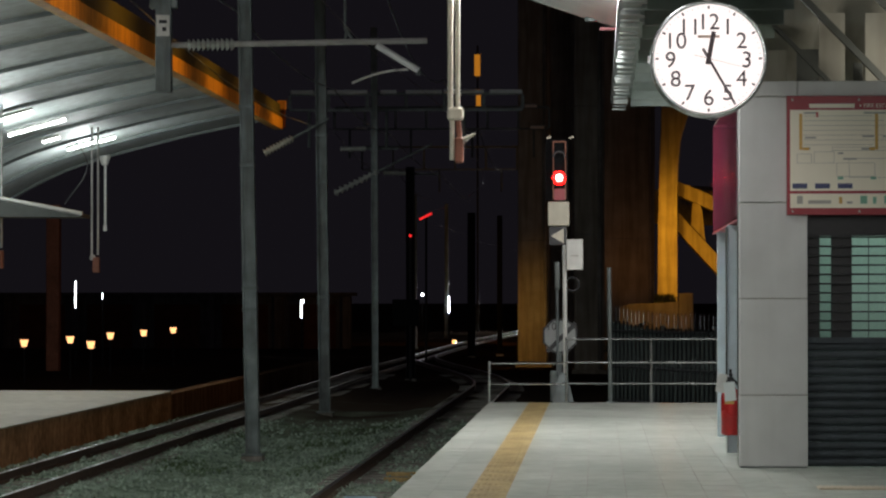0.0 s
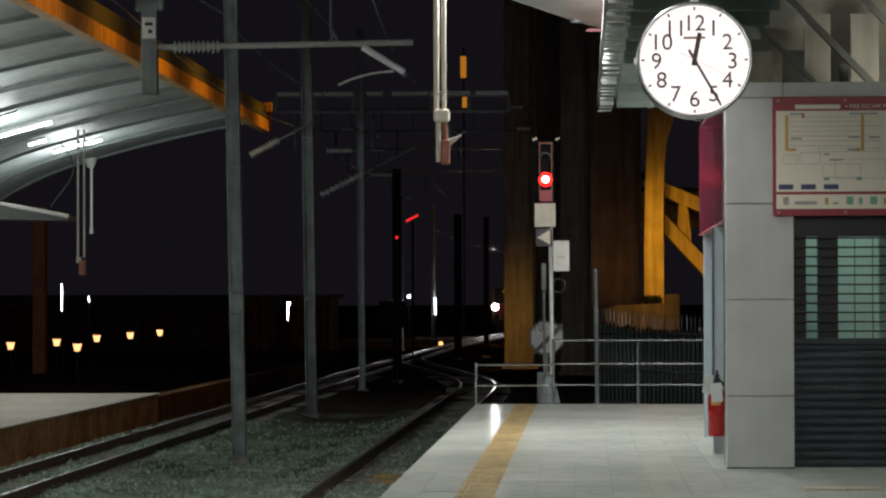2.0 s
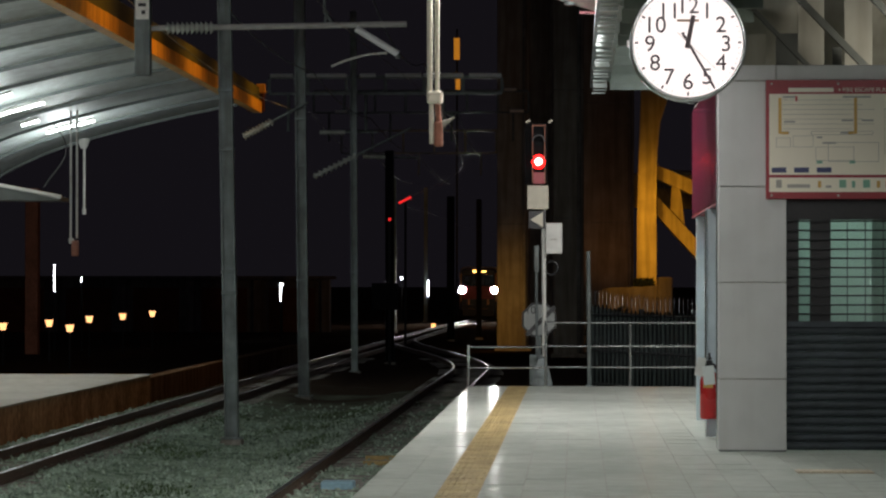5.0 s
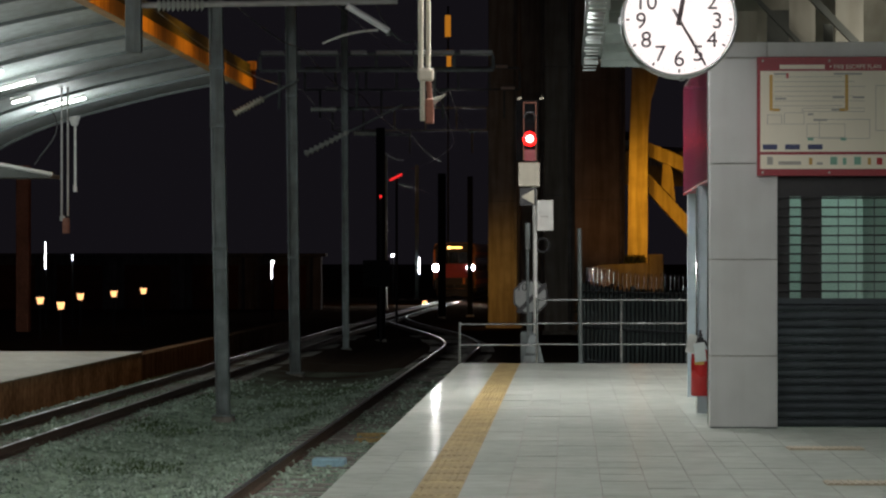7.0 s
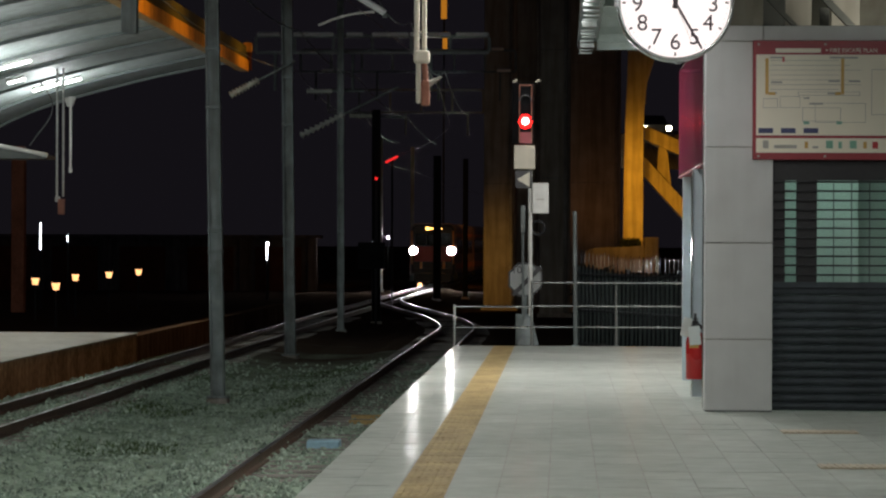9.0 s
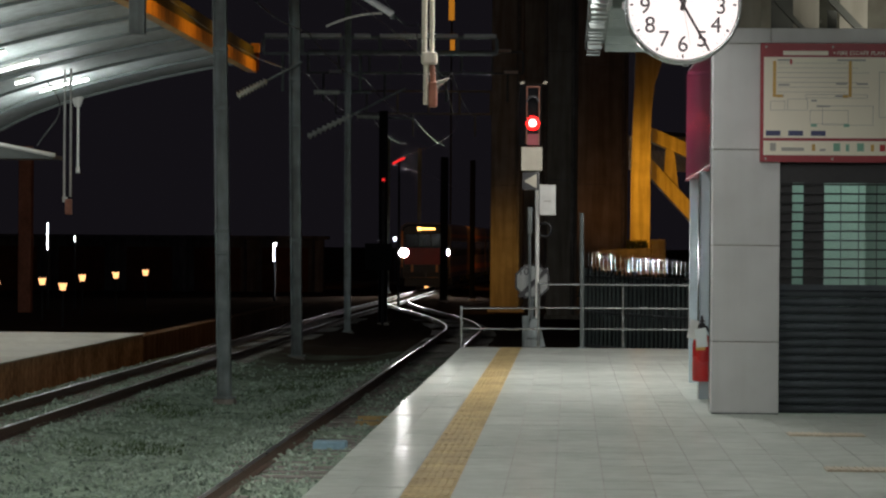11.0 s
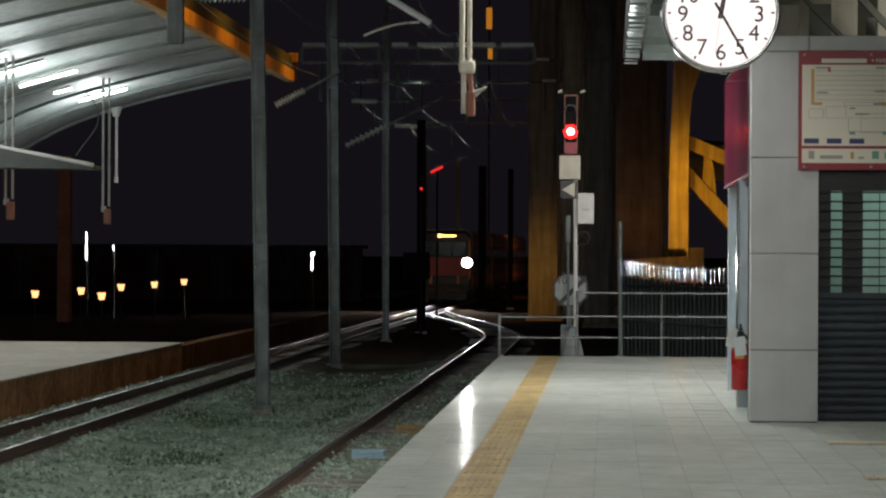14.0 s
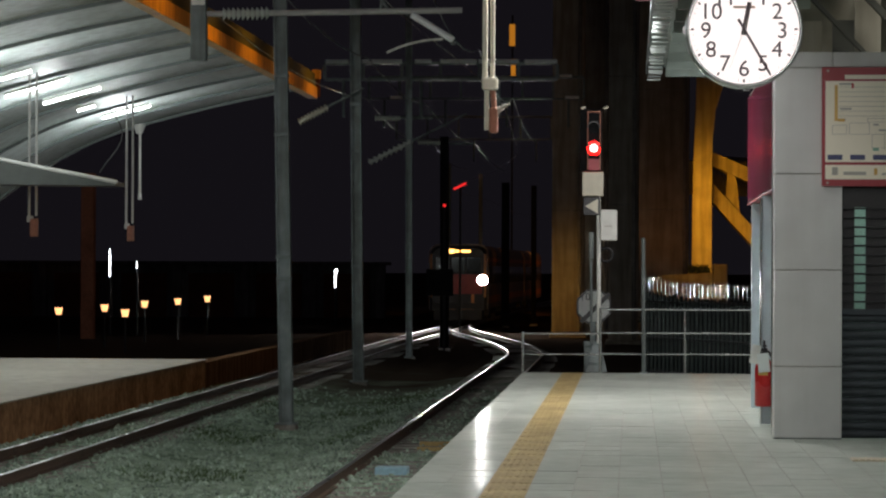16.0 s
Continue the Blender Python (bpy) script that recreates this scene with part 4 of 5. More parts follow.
clock_arm("hour_pointer", 11, 0.165, 0.035, 0.014, 0.013, -0.081, M_BROWNP)
clock_arm("minute_pointer", 150, 0.3, 0.07, 0.008, 0.007, -0.085, M_BROWNP)
sweep_pointer = clock_arm("second_pointer", 104, 0.25, 0.09, 0.0015, 0.001, -0.089, M_LINE)
rpart("hub", clock, M_BROWNP, (0, -0.092, 0), (0, -0.075, 0), 0.014, 14)
rpart("hanger_rod", clock, M_WPAINT, (0, 0, CR), (0, 0, 1.48), 0.025, 12, "white hanging tube")
bpart("side_lug", clock, M_CHROME, -CR - 0.012, -CR + 0.005, -0.03, 0.03, -0.02, 0.02)
rpart("side_lug", clock, M_CHROME, (0.02, 0, -CR - 0.012), (0.02, 0, -CR + 0.01), 0.02, 10)

# ---- hanging conduit above the platform edge ----
t = thing("hanging_conduit", "twin cream conduits hanging from the roof with a reddish camera bracket", "bracket", (-1.54, 30, 0))
rpart("conduit", t, M_CREAMB, (-0.02, 0, 3.5), (-0.02, 0, 7.0), 0.028, 12)
rpart("conduit", t, M_CREAMB, (0.06, 0, 3.5), (0.06, 0, 7.0), 0.024, 12)
bpart("junction_box", t, M_CREAMB, -0.05, 0.12, -0.06, 0.06, 3.4, 3.54, bev=0.03)
rpart("lower_conduit", t, M_CREAMB, (-0.0, 0, 2.98), (-0.0, 0, 3.42), 0.026, 12)
bm = bmesh.new()
box(bm, 0.03, 0.12, -0.05, 0.05, 2.95, 3.22, bev=0.02)
rod(bm, (0.08, 0, 3.2), (0.06, 0, 3.42), 0.03, 10)
part("camera_housing", bm, M_RUST, t, "reddish tapered housing")
bm = bmesh.new()
rod(bm, (0.1, 0, 3.18), (0.25, -0.05, 3.26), 0.04, 8, 0.008)
part("camera_hood", bm, M_LINE, t)

# ---- railing at the platform end ----
rail = thing("platform_railing", "stainless steel tube railing at the platform end", "railing", (0, 41.1, 0))
for x, z in ((-1.57, 0.6), (-0.445, 0.95), (0.78, 0.94), (1.74, 0.94), (2.9, 0.94)):
    rpart("post", rail, M_CHROME, (x, 0, 0), (x, 0, z), 0.021, 12)
rpart("tall_post", rail, M_GALV, (0.19, 0, 0), (0.17, 0, 1.96), 0.03, 12, "taller galvanised post")
bpart("post_foot", rail, M_GALV, 0.13, 0.25, -0.06, 0.06, 0, 0.02)
for z in (0.57, 0.27):
    rpart("rail_bar", rail, M_CHROME, (-1.57, 0, z), (-0.445, 0, z), 0.016, 10)
for z in (0.925, 0.585, 0.28):
    rpart("rail_bar", rail, M_CHROME, (-0.445, 0, z), (2.9, 0, z), 0.016, 10)

# ---- colour-light signal ----
sig = thing("railway_signal", "railway colour-light signal showing red on a steel post with boxes", "signal", (-0.52, 41.5, 0))
rpart("post", sig, M_WPAINT, (0.055, 0, 0), (0.035, 0, 2.7), 0.03, 12)
rpart("cable_duct", sig, M_DARKST, (-0.06, 0.02, 0.4), (-0.07, 0.02, 2.0), 0.02, 8)
bm = bmesh.new()
vs = [bm.verts.new(p) for p in ((-0.13, -0.1, 0), (0.17, -0.1, 0), (0.17, 0.1, 0), (-0.13, 0.1, 0), (-0.03, -0.04, 0.42), (0.07, -0.04, 0.42), (0.07, 0.04, 0.42), (-0.03, 0.04, 0.42))]
for f in ((0, 1, 2, 3), (4, 5, 6, 7), (0, 1, 5, 4), (1, 2, 6, 5), (2, 3, 7, 6), (3, 0, 4, 7)):
    bm.faces.new([vs[i] for i in f])
part("base_cone", bm, M_GALV, sig)
bpart("base_box", sig, M_GALV, -0.17, 0.06, 0.05, 0.25, 0, 0.45, bev=0.01)
bpart("background_plate", sig, M_MATTE, -0.24, 0.09, 0.0, 0.02, 2.95, 3.85, bev=0.005)
# the frame's red-brown carries the glow of the red signal lamp
bm = bmesh.new()
for a in ((-0.13, -0.115, 2.97, 3.82), (0.05, 0.065, 2.97, 3.82)):
    box(bm, a[0], a[1], -0.1, 0.0, a[2], a[3])
box(bm, -0.115, 0.05, -0.1, 0.0, 3.8, 3.82)
part("housing_frame", bm, M_RUST, sig, "frame round the lamp unit, red signal glow put in its colour")
bpart("lamp_unit", sig, M_MATTE, -0.113, 0.048, -0.06, -0.002, 2.97, 3.8)
for z in (3.28, 3.58):
    bm = bmesh.new()
    for i in range(12):
        a0, a1 = math.pi * i / 12, math.pi * (i + 1) / 12
        rod(bm, (-0.035 + 0.085 * math.cos((a0 + a1) / 2), -0.2, z + 0.085 * math.sin((a0 + a1) / 2)), (-0.035 + 0.085 * math.cos((a0 + a1) / 2), -0.06, z + 0.085 * math.sin((a0 + a1) / 2)), 0.013, 6)
    part("hood", bm, M_BLACK, sig)
rpart("lens", sig, G_RED, (-0.035, -0.085, 3.28), (-0.035, -0.062, 3.28), 0.105, 24, "lit red lens")
rpart("lens_core", sig, G_REDC, (-0.035, -0.092, 3.28), (-0.035, -0.086, 3.28), 0.056, 20, "white-hot lens centre")
rpart("dark_lens", sig, M_MATTE, (-0.035, -0.085, 3.58), (-0.035, -0.062, 3.58), 0.075, 24)
# maroon plate stands for the red-lit area below the lens
bpart("mid_plate", sig, M_MAROON, -0.11, 0.06, -0.09, -0.061, 2.955, 3.12)
bpart("relay_box", sig, M_CREAMB, -0.2, 0.11, -0.12, 0.1, 2.58, 2.93, bev=0.012, label="cream steel relay box")
bm = bmesh.new()
vs = [bm.verts.new(p) for p in ((-0.16, -0.06, 2.43), (0.03, -0.06, 2.54), (0.03, -0.06, 2.32))]
vb = [bm.verts.new(v.co + Vector((0, 0.012, 0))) for v in vs]
bm.faces.new(vs)
bm.faces.new(vb[::-1])
for i in range(3):
    bm.faces.new((vs[i], vb[i], vb[(i + 1) % 3], vs[(i + 1) % 3]))
part("arrow_plate", bm, M_CREAMB, sig, "cream arrow plate")
bpart("arrow_back", sig, M_BLACK, -0.18, 0.06, -0.045, -0.03, 2.3, 2.56)
bpart("white_box", sig, M_WPAINT, 0.07, 0.31, -0.1, 0.08, 1.93, 2.38, bev=0.012, label="white equipment box with a small slot")
bpart("box_slot", sig, M_LINE, 0.13, 0.24, -0.104, -0.099, 2.13, 2.145)
bpart("grey_cabinet", sig, M_GALV, -0.1, -0.03, -0.06, 0.08, 1.65, 2.05, bev=0.01)
bm = bmesh.new()
for i in range(18):
    a0, a1 = 2 * math.pi * i / 18, 2 * math.pi * (i + 1) / 18
    rod(bm, (0.15 + 0.1 * math.cos(a0), 0.02, 1.72 + 0.1 * math.sin(a0)), (0.15 + 0.1 * math.cos(a1), 0.02, 1.72 + 0.1 * math.sin(a1)), 0.018, 8)
part("loop_handle", bm, M_BLACK, sig, "black ring handle")
for x in (-0.22, 0.11):
    rpart("side_lamp", sig, M_CREAMB, (x, -0.02, 3.86), (x + 0.06, -0.02, 3.89), 0.02, 8)

# speed board behind the railing
sp = thing("speed_board", "octagonal white speed board with dark edge and diagonal bar", "sign", (-0.55, 41.9, 0.955))
# the plate's grey puts the board's weaker light into its white
for nm, r, y, m in (("border", 0.275, 0.0, M_BLACK), ("plate", 0.245, -0.012, M_SHADEW)):
    bm = bmesh.new()
    bmesh.ops.create_cone(bm, cap_ends=True, segments=8, radius1=r, radius2=r, depth=0.012, matrix=Matrix.Rotation(math.pi / 2, 4, "X") @ Matrix.Rotation(math.pi / 8, 4, "Z"))
    o = part(nm, bm, m, sp)
    o.location = (0, y, 0)
lettering("figure", "10", 0.16, M_BLACK, sp, pose(-0.13, -0.021, 0.14, 90, 0, 0))
bm = bmesh.new()
box(bm, -0.3, 0.3, -0.002, 0.002, -0.032, 0.032)
o = part("diagonal_bar", bm, M_BLACK, sp)
o.matrix_basis = pose(0.02, -0.021, -0.02, 0, -45, 0)
rpart("stake", sp, M_GALV, (0, 0.02, -2.3), (0, 0.02, 0.1), 0.03)

# ---- fences and hedge beyond the platform ----
fence = thing("metal_fence", "tall dark vertical-bar metal fence beyond the platform end", "fence", (0, 0, 0))
random.seed(11)
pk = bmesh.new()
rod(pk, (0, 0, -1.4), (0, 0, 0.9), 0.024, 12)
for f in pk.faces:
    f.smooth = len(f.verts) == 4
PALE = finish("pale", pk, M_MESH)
# bright heads over dark pales put the headlamp glint's falloff into colour
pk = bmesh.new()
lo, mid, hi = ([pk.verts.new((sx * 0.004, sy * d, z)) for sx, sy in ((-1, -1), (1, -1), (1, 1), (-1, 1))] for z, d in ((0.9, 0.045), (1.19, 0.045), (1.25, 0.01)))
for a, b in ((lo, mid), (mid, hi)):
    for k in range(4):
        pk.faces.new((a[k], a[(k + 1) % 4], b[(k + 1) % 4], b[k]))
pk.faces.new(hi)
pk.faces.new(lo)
GLINT_HEAD = finish("spear_head", pk, M_GLINT)
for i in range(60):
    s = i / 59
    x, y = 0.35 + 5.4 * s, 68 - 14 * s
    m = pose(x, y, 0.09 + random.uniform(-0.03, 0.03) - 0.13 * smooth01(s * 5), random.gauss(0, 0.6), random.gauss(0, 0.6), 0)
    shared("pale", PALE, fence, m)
    # heads are turned to mirror the headlamps forward
    shared("spear_head", GLINT_HEAD, fence, m @ pose(0, 0, 0, 0, 0, 2.9 - 0.9 * s + random.gauss(0, 3.4)))
for z in (0.75, -0.1, -0.9):
    rpart("fence_rail", fence, M_MESH, (0.3, 68.15, z), (5.8, 53.9, z), 0.03, 8)


sheet = thing("sheet_hoarding", "dull green-grey corrugated sheet hoarding behind the fence", "hoarding", (0.35, 68.25, GROUND_Z), -math.degrees(math.atan2(14, 5.4)))
bm = bmesh.new()
xs_ = [0.05 * i for i in range(301)]
lo, hi = ([bm.verts.new((x, 0.02 * math.sin(x * 26), z - 0.16 * smooth01(x / 3.0))) for x in xs_] for z in (0.2, 2.34))
for i in range(300):
    bm.faces.new((lo[i], lo[i + 1], hi[i + 1], hi[i]))
part("sheet", bm, M_SHEET, sheet, smooth=True)
for x in (0.0, 3.0, 6.0, 9.0, 12.0, 15.0):
    bpart("post", sheet, M_DARKST, x - 0.04, x + 0.04, 0.04, 0.12, 0, 2.3)
for z in (0.5, 1.9):
    bpart("rail", sheet, M_DARKST, 0, 15.0, 0.026, 0.036, z, z + 0.06)


def leaf_mass(name, label, x0, x1, y0, y1, z0, z1, count, size, seed, material):
    random.seed(seed)
    verts, faces = [], []
    for _ in range(count):
        u, v, w = random.random(), random.random(), random.random()
        top = z0 + (z1 - z0) * (0.72 + 0.28 * noise.noise((u * 9, v * 3, seed)))
        c = Vector((x0 + (x1 - x0) * u, y0 + (y1 - y0) * v, z0 + (top - z0) * w ** 0.6))
        q = Euler([random.uniform(0, 6.3) for _ in range(3)]).to_matrix()
        s = size * random.uniform(0.6, 1.4)
        k = len(verts)
        for p in ((-1, 0, 0), (0, -0.35, 0), (1, 0, 0.1), (0, 0.35, 0)):
            verts.append(c + q @ (Vector(p) * s))
        faces.append((k, k + 1, k + 2, k + 3))
    me = bpy.data.meshes.new(name)
    me.from_pydata(verts, [], faces)
    me.materials.append(material)
    return tagged(new(name, me), label, "plants", kind="stuff")


leaf_mass("hedge", "dark leafy hedge behind the fence", 0.4, 9, 100, 106, -1.4, 0.85, 9000, 0.16, 3, M_HEDGE)
leaf_mass("creeper", "dark creeper growing on the pier cap", 2.3, 3.1, 113.1, 113.8, 1.3, 1.75, 220, 0.12, 4, M_HEDGE)
# scrubby weeds in patches between the tracks
random.seed(8)
verts, faces = [], []
while len(faces) < 3800:
    x, y = random.uniform(-7.6, -4.2), random.uniform(38, 63)
    if noise.noise((x * 0.8, y * 0.22, 7)) < 0.12 + random.uniform(-0.1, 0.25):
        continue
    b = Vector((x, y, ground_at(x, y) - 0.01))
    a = random.uniform(0, 6.3)
    h, w = random.uniform(0.02, 0.085), random.uniform(0.008, 0.024)
    d = Vector((math.cos(a), math.sin(a), 0))
    e = Vector((-d.y, d.x, 0)) * random.uniform(-0.1, 0.1)
    k = len(verts)
    verts += [b - d * w, b + d * w, b + e + Vector((0, 0, h))]
    faces.append((k, k + 1, k + 2))
me = bpy.data.meshes.new("track_weeds")
me.from_pydata(verts, [], faces)
me.materials.append(M_GRASS)
tagged(new("track_weeds", me), "patches of scrubby weeds between the tracks", "plants", kind="stuff")

# ballast stones, loose pieces
random.seed(21)
verts, faces = [], []
for _ in range(19000):
    y = 28 + 48 * random.random() ** 1.5
    if random.random() < (y - 54) / 14:
        continue
    x = random.uniform(-9.9, -1.7)
    if random.random() < 0.25:
        x = random.choice((-4.3, -2.1, -9.4, -7.4)) + random.uniform(-0.25, 0.25)
    s = random.uniform(0.02, 0.055)
    c = Vector((x, y, ground_at(x, y) - 0.004))
    k = len(verts)
    ps = [Vector((1, 0, 0)), Vector((-0.5, 0.87, 0)), Vector((-0.5, -0.87, 0)), Vector((0, 0, 1.2)), Vector((0.4, 0.5, 0.9))]
    q = Euler((random.uniform(-0.4, 0.4), random.uniform(-0.4, 0.4), random.uniform(0, 6.3))).to_matrix()
    verts += [c + q @ (p * s * random.uniform(0.7, 1.3)) for p in ps]
    faces += [(k, k + 4, k + 3), (k, k + 1, k + 4), (k + 1, k + 3, k + 4), (k + 1, k + 2, k + 3), (k + 2, k, k + 3), (k, k + 2, k + 1)]
me = bpy.data.meshes.new("ballast_stones")
me.from_pydata(verts, [], faces)
me.materials.append(M_STONE)
tagged(new("ballast_stones", me), "loose grey ballast stones between the rails", "gravel", kind="stuff")
bpart("cable_cover", None, M_BLUEB, -3.42, -2.98, 37.7, 38.1, GROUND_Z + 0.05, GROUND_Z + 0.24, bev=0.02)
tagged(bpy.data.objects["cable_cover"], "faded blue plastic block lying between the rails", "debris")
for i, (x, y, rz) in enumerate(((-2.95, 43.0, 70), (-2.6, 43.6, 95), (-3.0, 44.2, 82))):
    bm = bmesh.new()
    box(bm, -0.3, 0.3, -0.06, 0.06, -0.03, 0.04, bev=0.01)
    o = tagged(new("timber_offcut", finish("timber_offcut", bm, M_WOOD)), "weathered timber offcut lying on the ballast", "debris", group="timber offcuts")
    o.matrix_basis = pose(x, y, ground_at(x, y) + 0.03, 0, 0, rz - 80)


# ---- distant lamps ----
def lantern(x, y, z):
    t = thing("garden_lantern", "small warm-glowing lantern on a dark post", "lamp", (x, y, GROUND_Z), group="lanterns in the dark yard")
    h = z - GROUND_Z
    rpart("post", t, M_BLACK, (0, 0, 0), (0, 0, h - 0.14), 0.035, 8)
    rpart("glass", t, G_WARM, (0, 0, h - 0.13), (0, 0, h + 0.12), 0.09, 8, "warm glowing glass", r2=0.15)
    rpart("cap", t, M_BLACK, (0, 0, h + 0.12), (0, 0, h + 0.2), 0.17, 8, r2=0.04)


for px, pz, y in ((-1022, -78, 98), (-939, -72, 102), (-902, -81, 95), (-867, -65, 108), (-807, -60, 114), (-754, -55, 120)):
    lantern(px * y / 5000, y, 1.5 + pz * y / 5000)


def far_lamp(x, y, z, h, r, m, label):
    t = thing("yard_glow", label, "lamp", (x, y, GROUND_Z), group="far yard lamps")
    rpart("post", t, M_BLACK, (0, 0.1, 0), (0, 0.1, z - GROUND_Z), 0.05, 8)
    rpart("glow_rod", t, m, (0, 0, z - GROUND_Z - h / 2), (0, 0, z - GROUND_Z + h / 2), r, 10)


far_lamp(-14.7, 140, 1.0, 0.85, 0.03, G_WHITE, "vertical glowing white strip on a far post")
far_lamp(-14.7, 140.4, 1.4, 0.14, 0.08, G_WHITE, "small round white lamp on a far post")
far_lamp(-13.0, 210, 1.85, 0.18, 0.09, G_WHITE, "small round white lamp on a far post")
far_lamp(-22.32, 120, 1.7, 1.15, 0.02, G_WHITE, "vertical glowing white strip on a far post")
far_lamp(-21.15, 120, 1.62, 0.28, 0.012, G_WHITE, "vertical glowing white strip on a far post")
# the next two strips glow in place of headlamp glints on mast edges
far_lamp(-10.98, 209, 1.1, 1.2, 0.045, G_WHITE, "vertical glowing white strip on a far post")
far_lamp(-11.3, 260, 1.1, 1.2, 0.045, G_WHITE, "vertical glowing white strip on a far post")
far_lamp(-6.8, 101, 1.35, 0.5, 0.04, G_WHITE, "vertical glowing white strip on a far post")
far_lamp(-8.6, 170, -1.08, 0.26, 0.13, G_AMBER, "low amber marker lamp beside the rails")
far_lamp(-6.6, 99.7, 3.75, 0.1, 0.05, G_REDS, "small red lamp on a dark mast")
t = thing("red_marker", "slanted glowing red strip on a far mast", "lamp", (-7.2, 118.8, 5.0))
rpart("strip", t, G_REDS, (-0.28, 0, -0.14), (0.24, 0, 0.12), 0.05, 8)
rpart("post", t, M_BLACK, (0, 0.1, -6.4), (0, 0.1, 0), 0.05, 8)
t = thing("amber_sign", "narrow vertical amber-lit panel on a distant tower", "sign", (-10.6, 250, 0))
bpart("panel", t, G_OCHRE, -0.25, 0.25, -0.1, 0.1, 21.3, 23.2)
bpart("panel", t, G_OCHRE, -0.1, 0.3, -0.1, 0.1, 18.6, 20.1)
bpart("tower", t, M_BLACK, -0.07, 0.1, 0.12, 0.3, -1.5, 24)

# shed added so the dark yard shows less of a horizon line
hall = thing("filler_shed", "low dark brown shed with flat pilasters, added to fill the unlit yard", "building", (-14.4, 165, GROUND_Z))
bpart("wall", hall, M_HALL, -60, 0, 0, 0.6, 0, 3.1, bev=0.05)
bpart("roof_edge", hall, M_HALL, -60.3, 0.3, -0.4, 0.9, 3.1, 3.3, bev=0.05)
for k in range(15):
    bpart("pilaster", hall, M_HALL, -4.0 * k - 0.5, -4.0 * k, -0.35, -0.004, 0, 3.08, bev=0.03)
    bpart("door_leaf", hall, M_DRUST, -4.0 * k - 3.6, -4.0 * k - 0.9, -0.06, -0.004, 0, 2.6)

# boundary behind the camera and at the sides
bm = bmesh.new()
box(bm, -32, 9.2, -14.3, -14.02, -1.6, 8)
structure("wall_rear", bm, M_CONC, "plain concrete end wall of the station", "wall")
bm = bmesh.new()
box(bm, 9.02, 9.2, -14, 41, 0, 8)
structure("wall_side", bm, M_WHITE, "plain white side wall of the station", "wall")


# ---- train ----
def rounded(w, z0, z1, r, n=5):
    pts = [(-w / 2, z0), (w / 2, z0)]
    for cx, a0 in ((w / 2 - r, 0), (-w / 2 + r, 90)):
        for i in range(n + 1):
            a = radians(a0 + 90 * i / n)
            pts.append((cx + r * math.cos(a), z1 - r + r * math.sin(a)))
    return pts


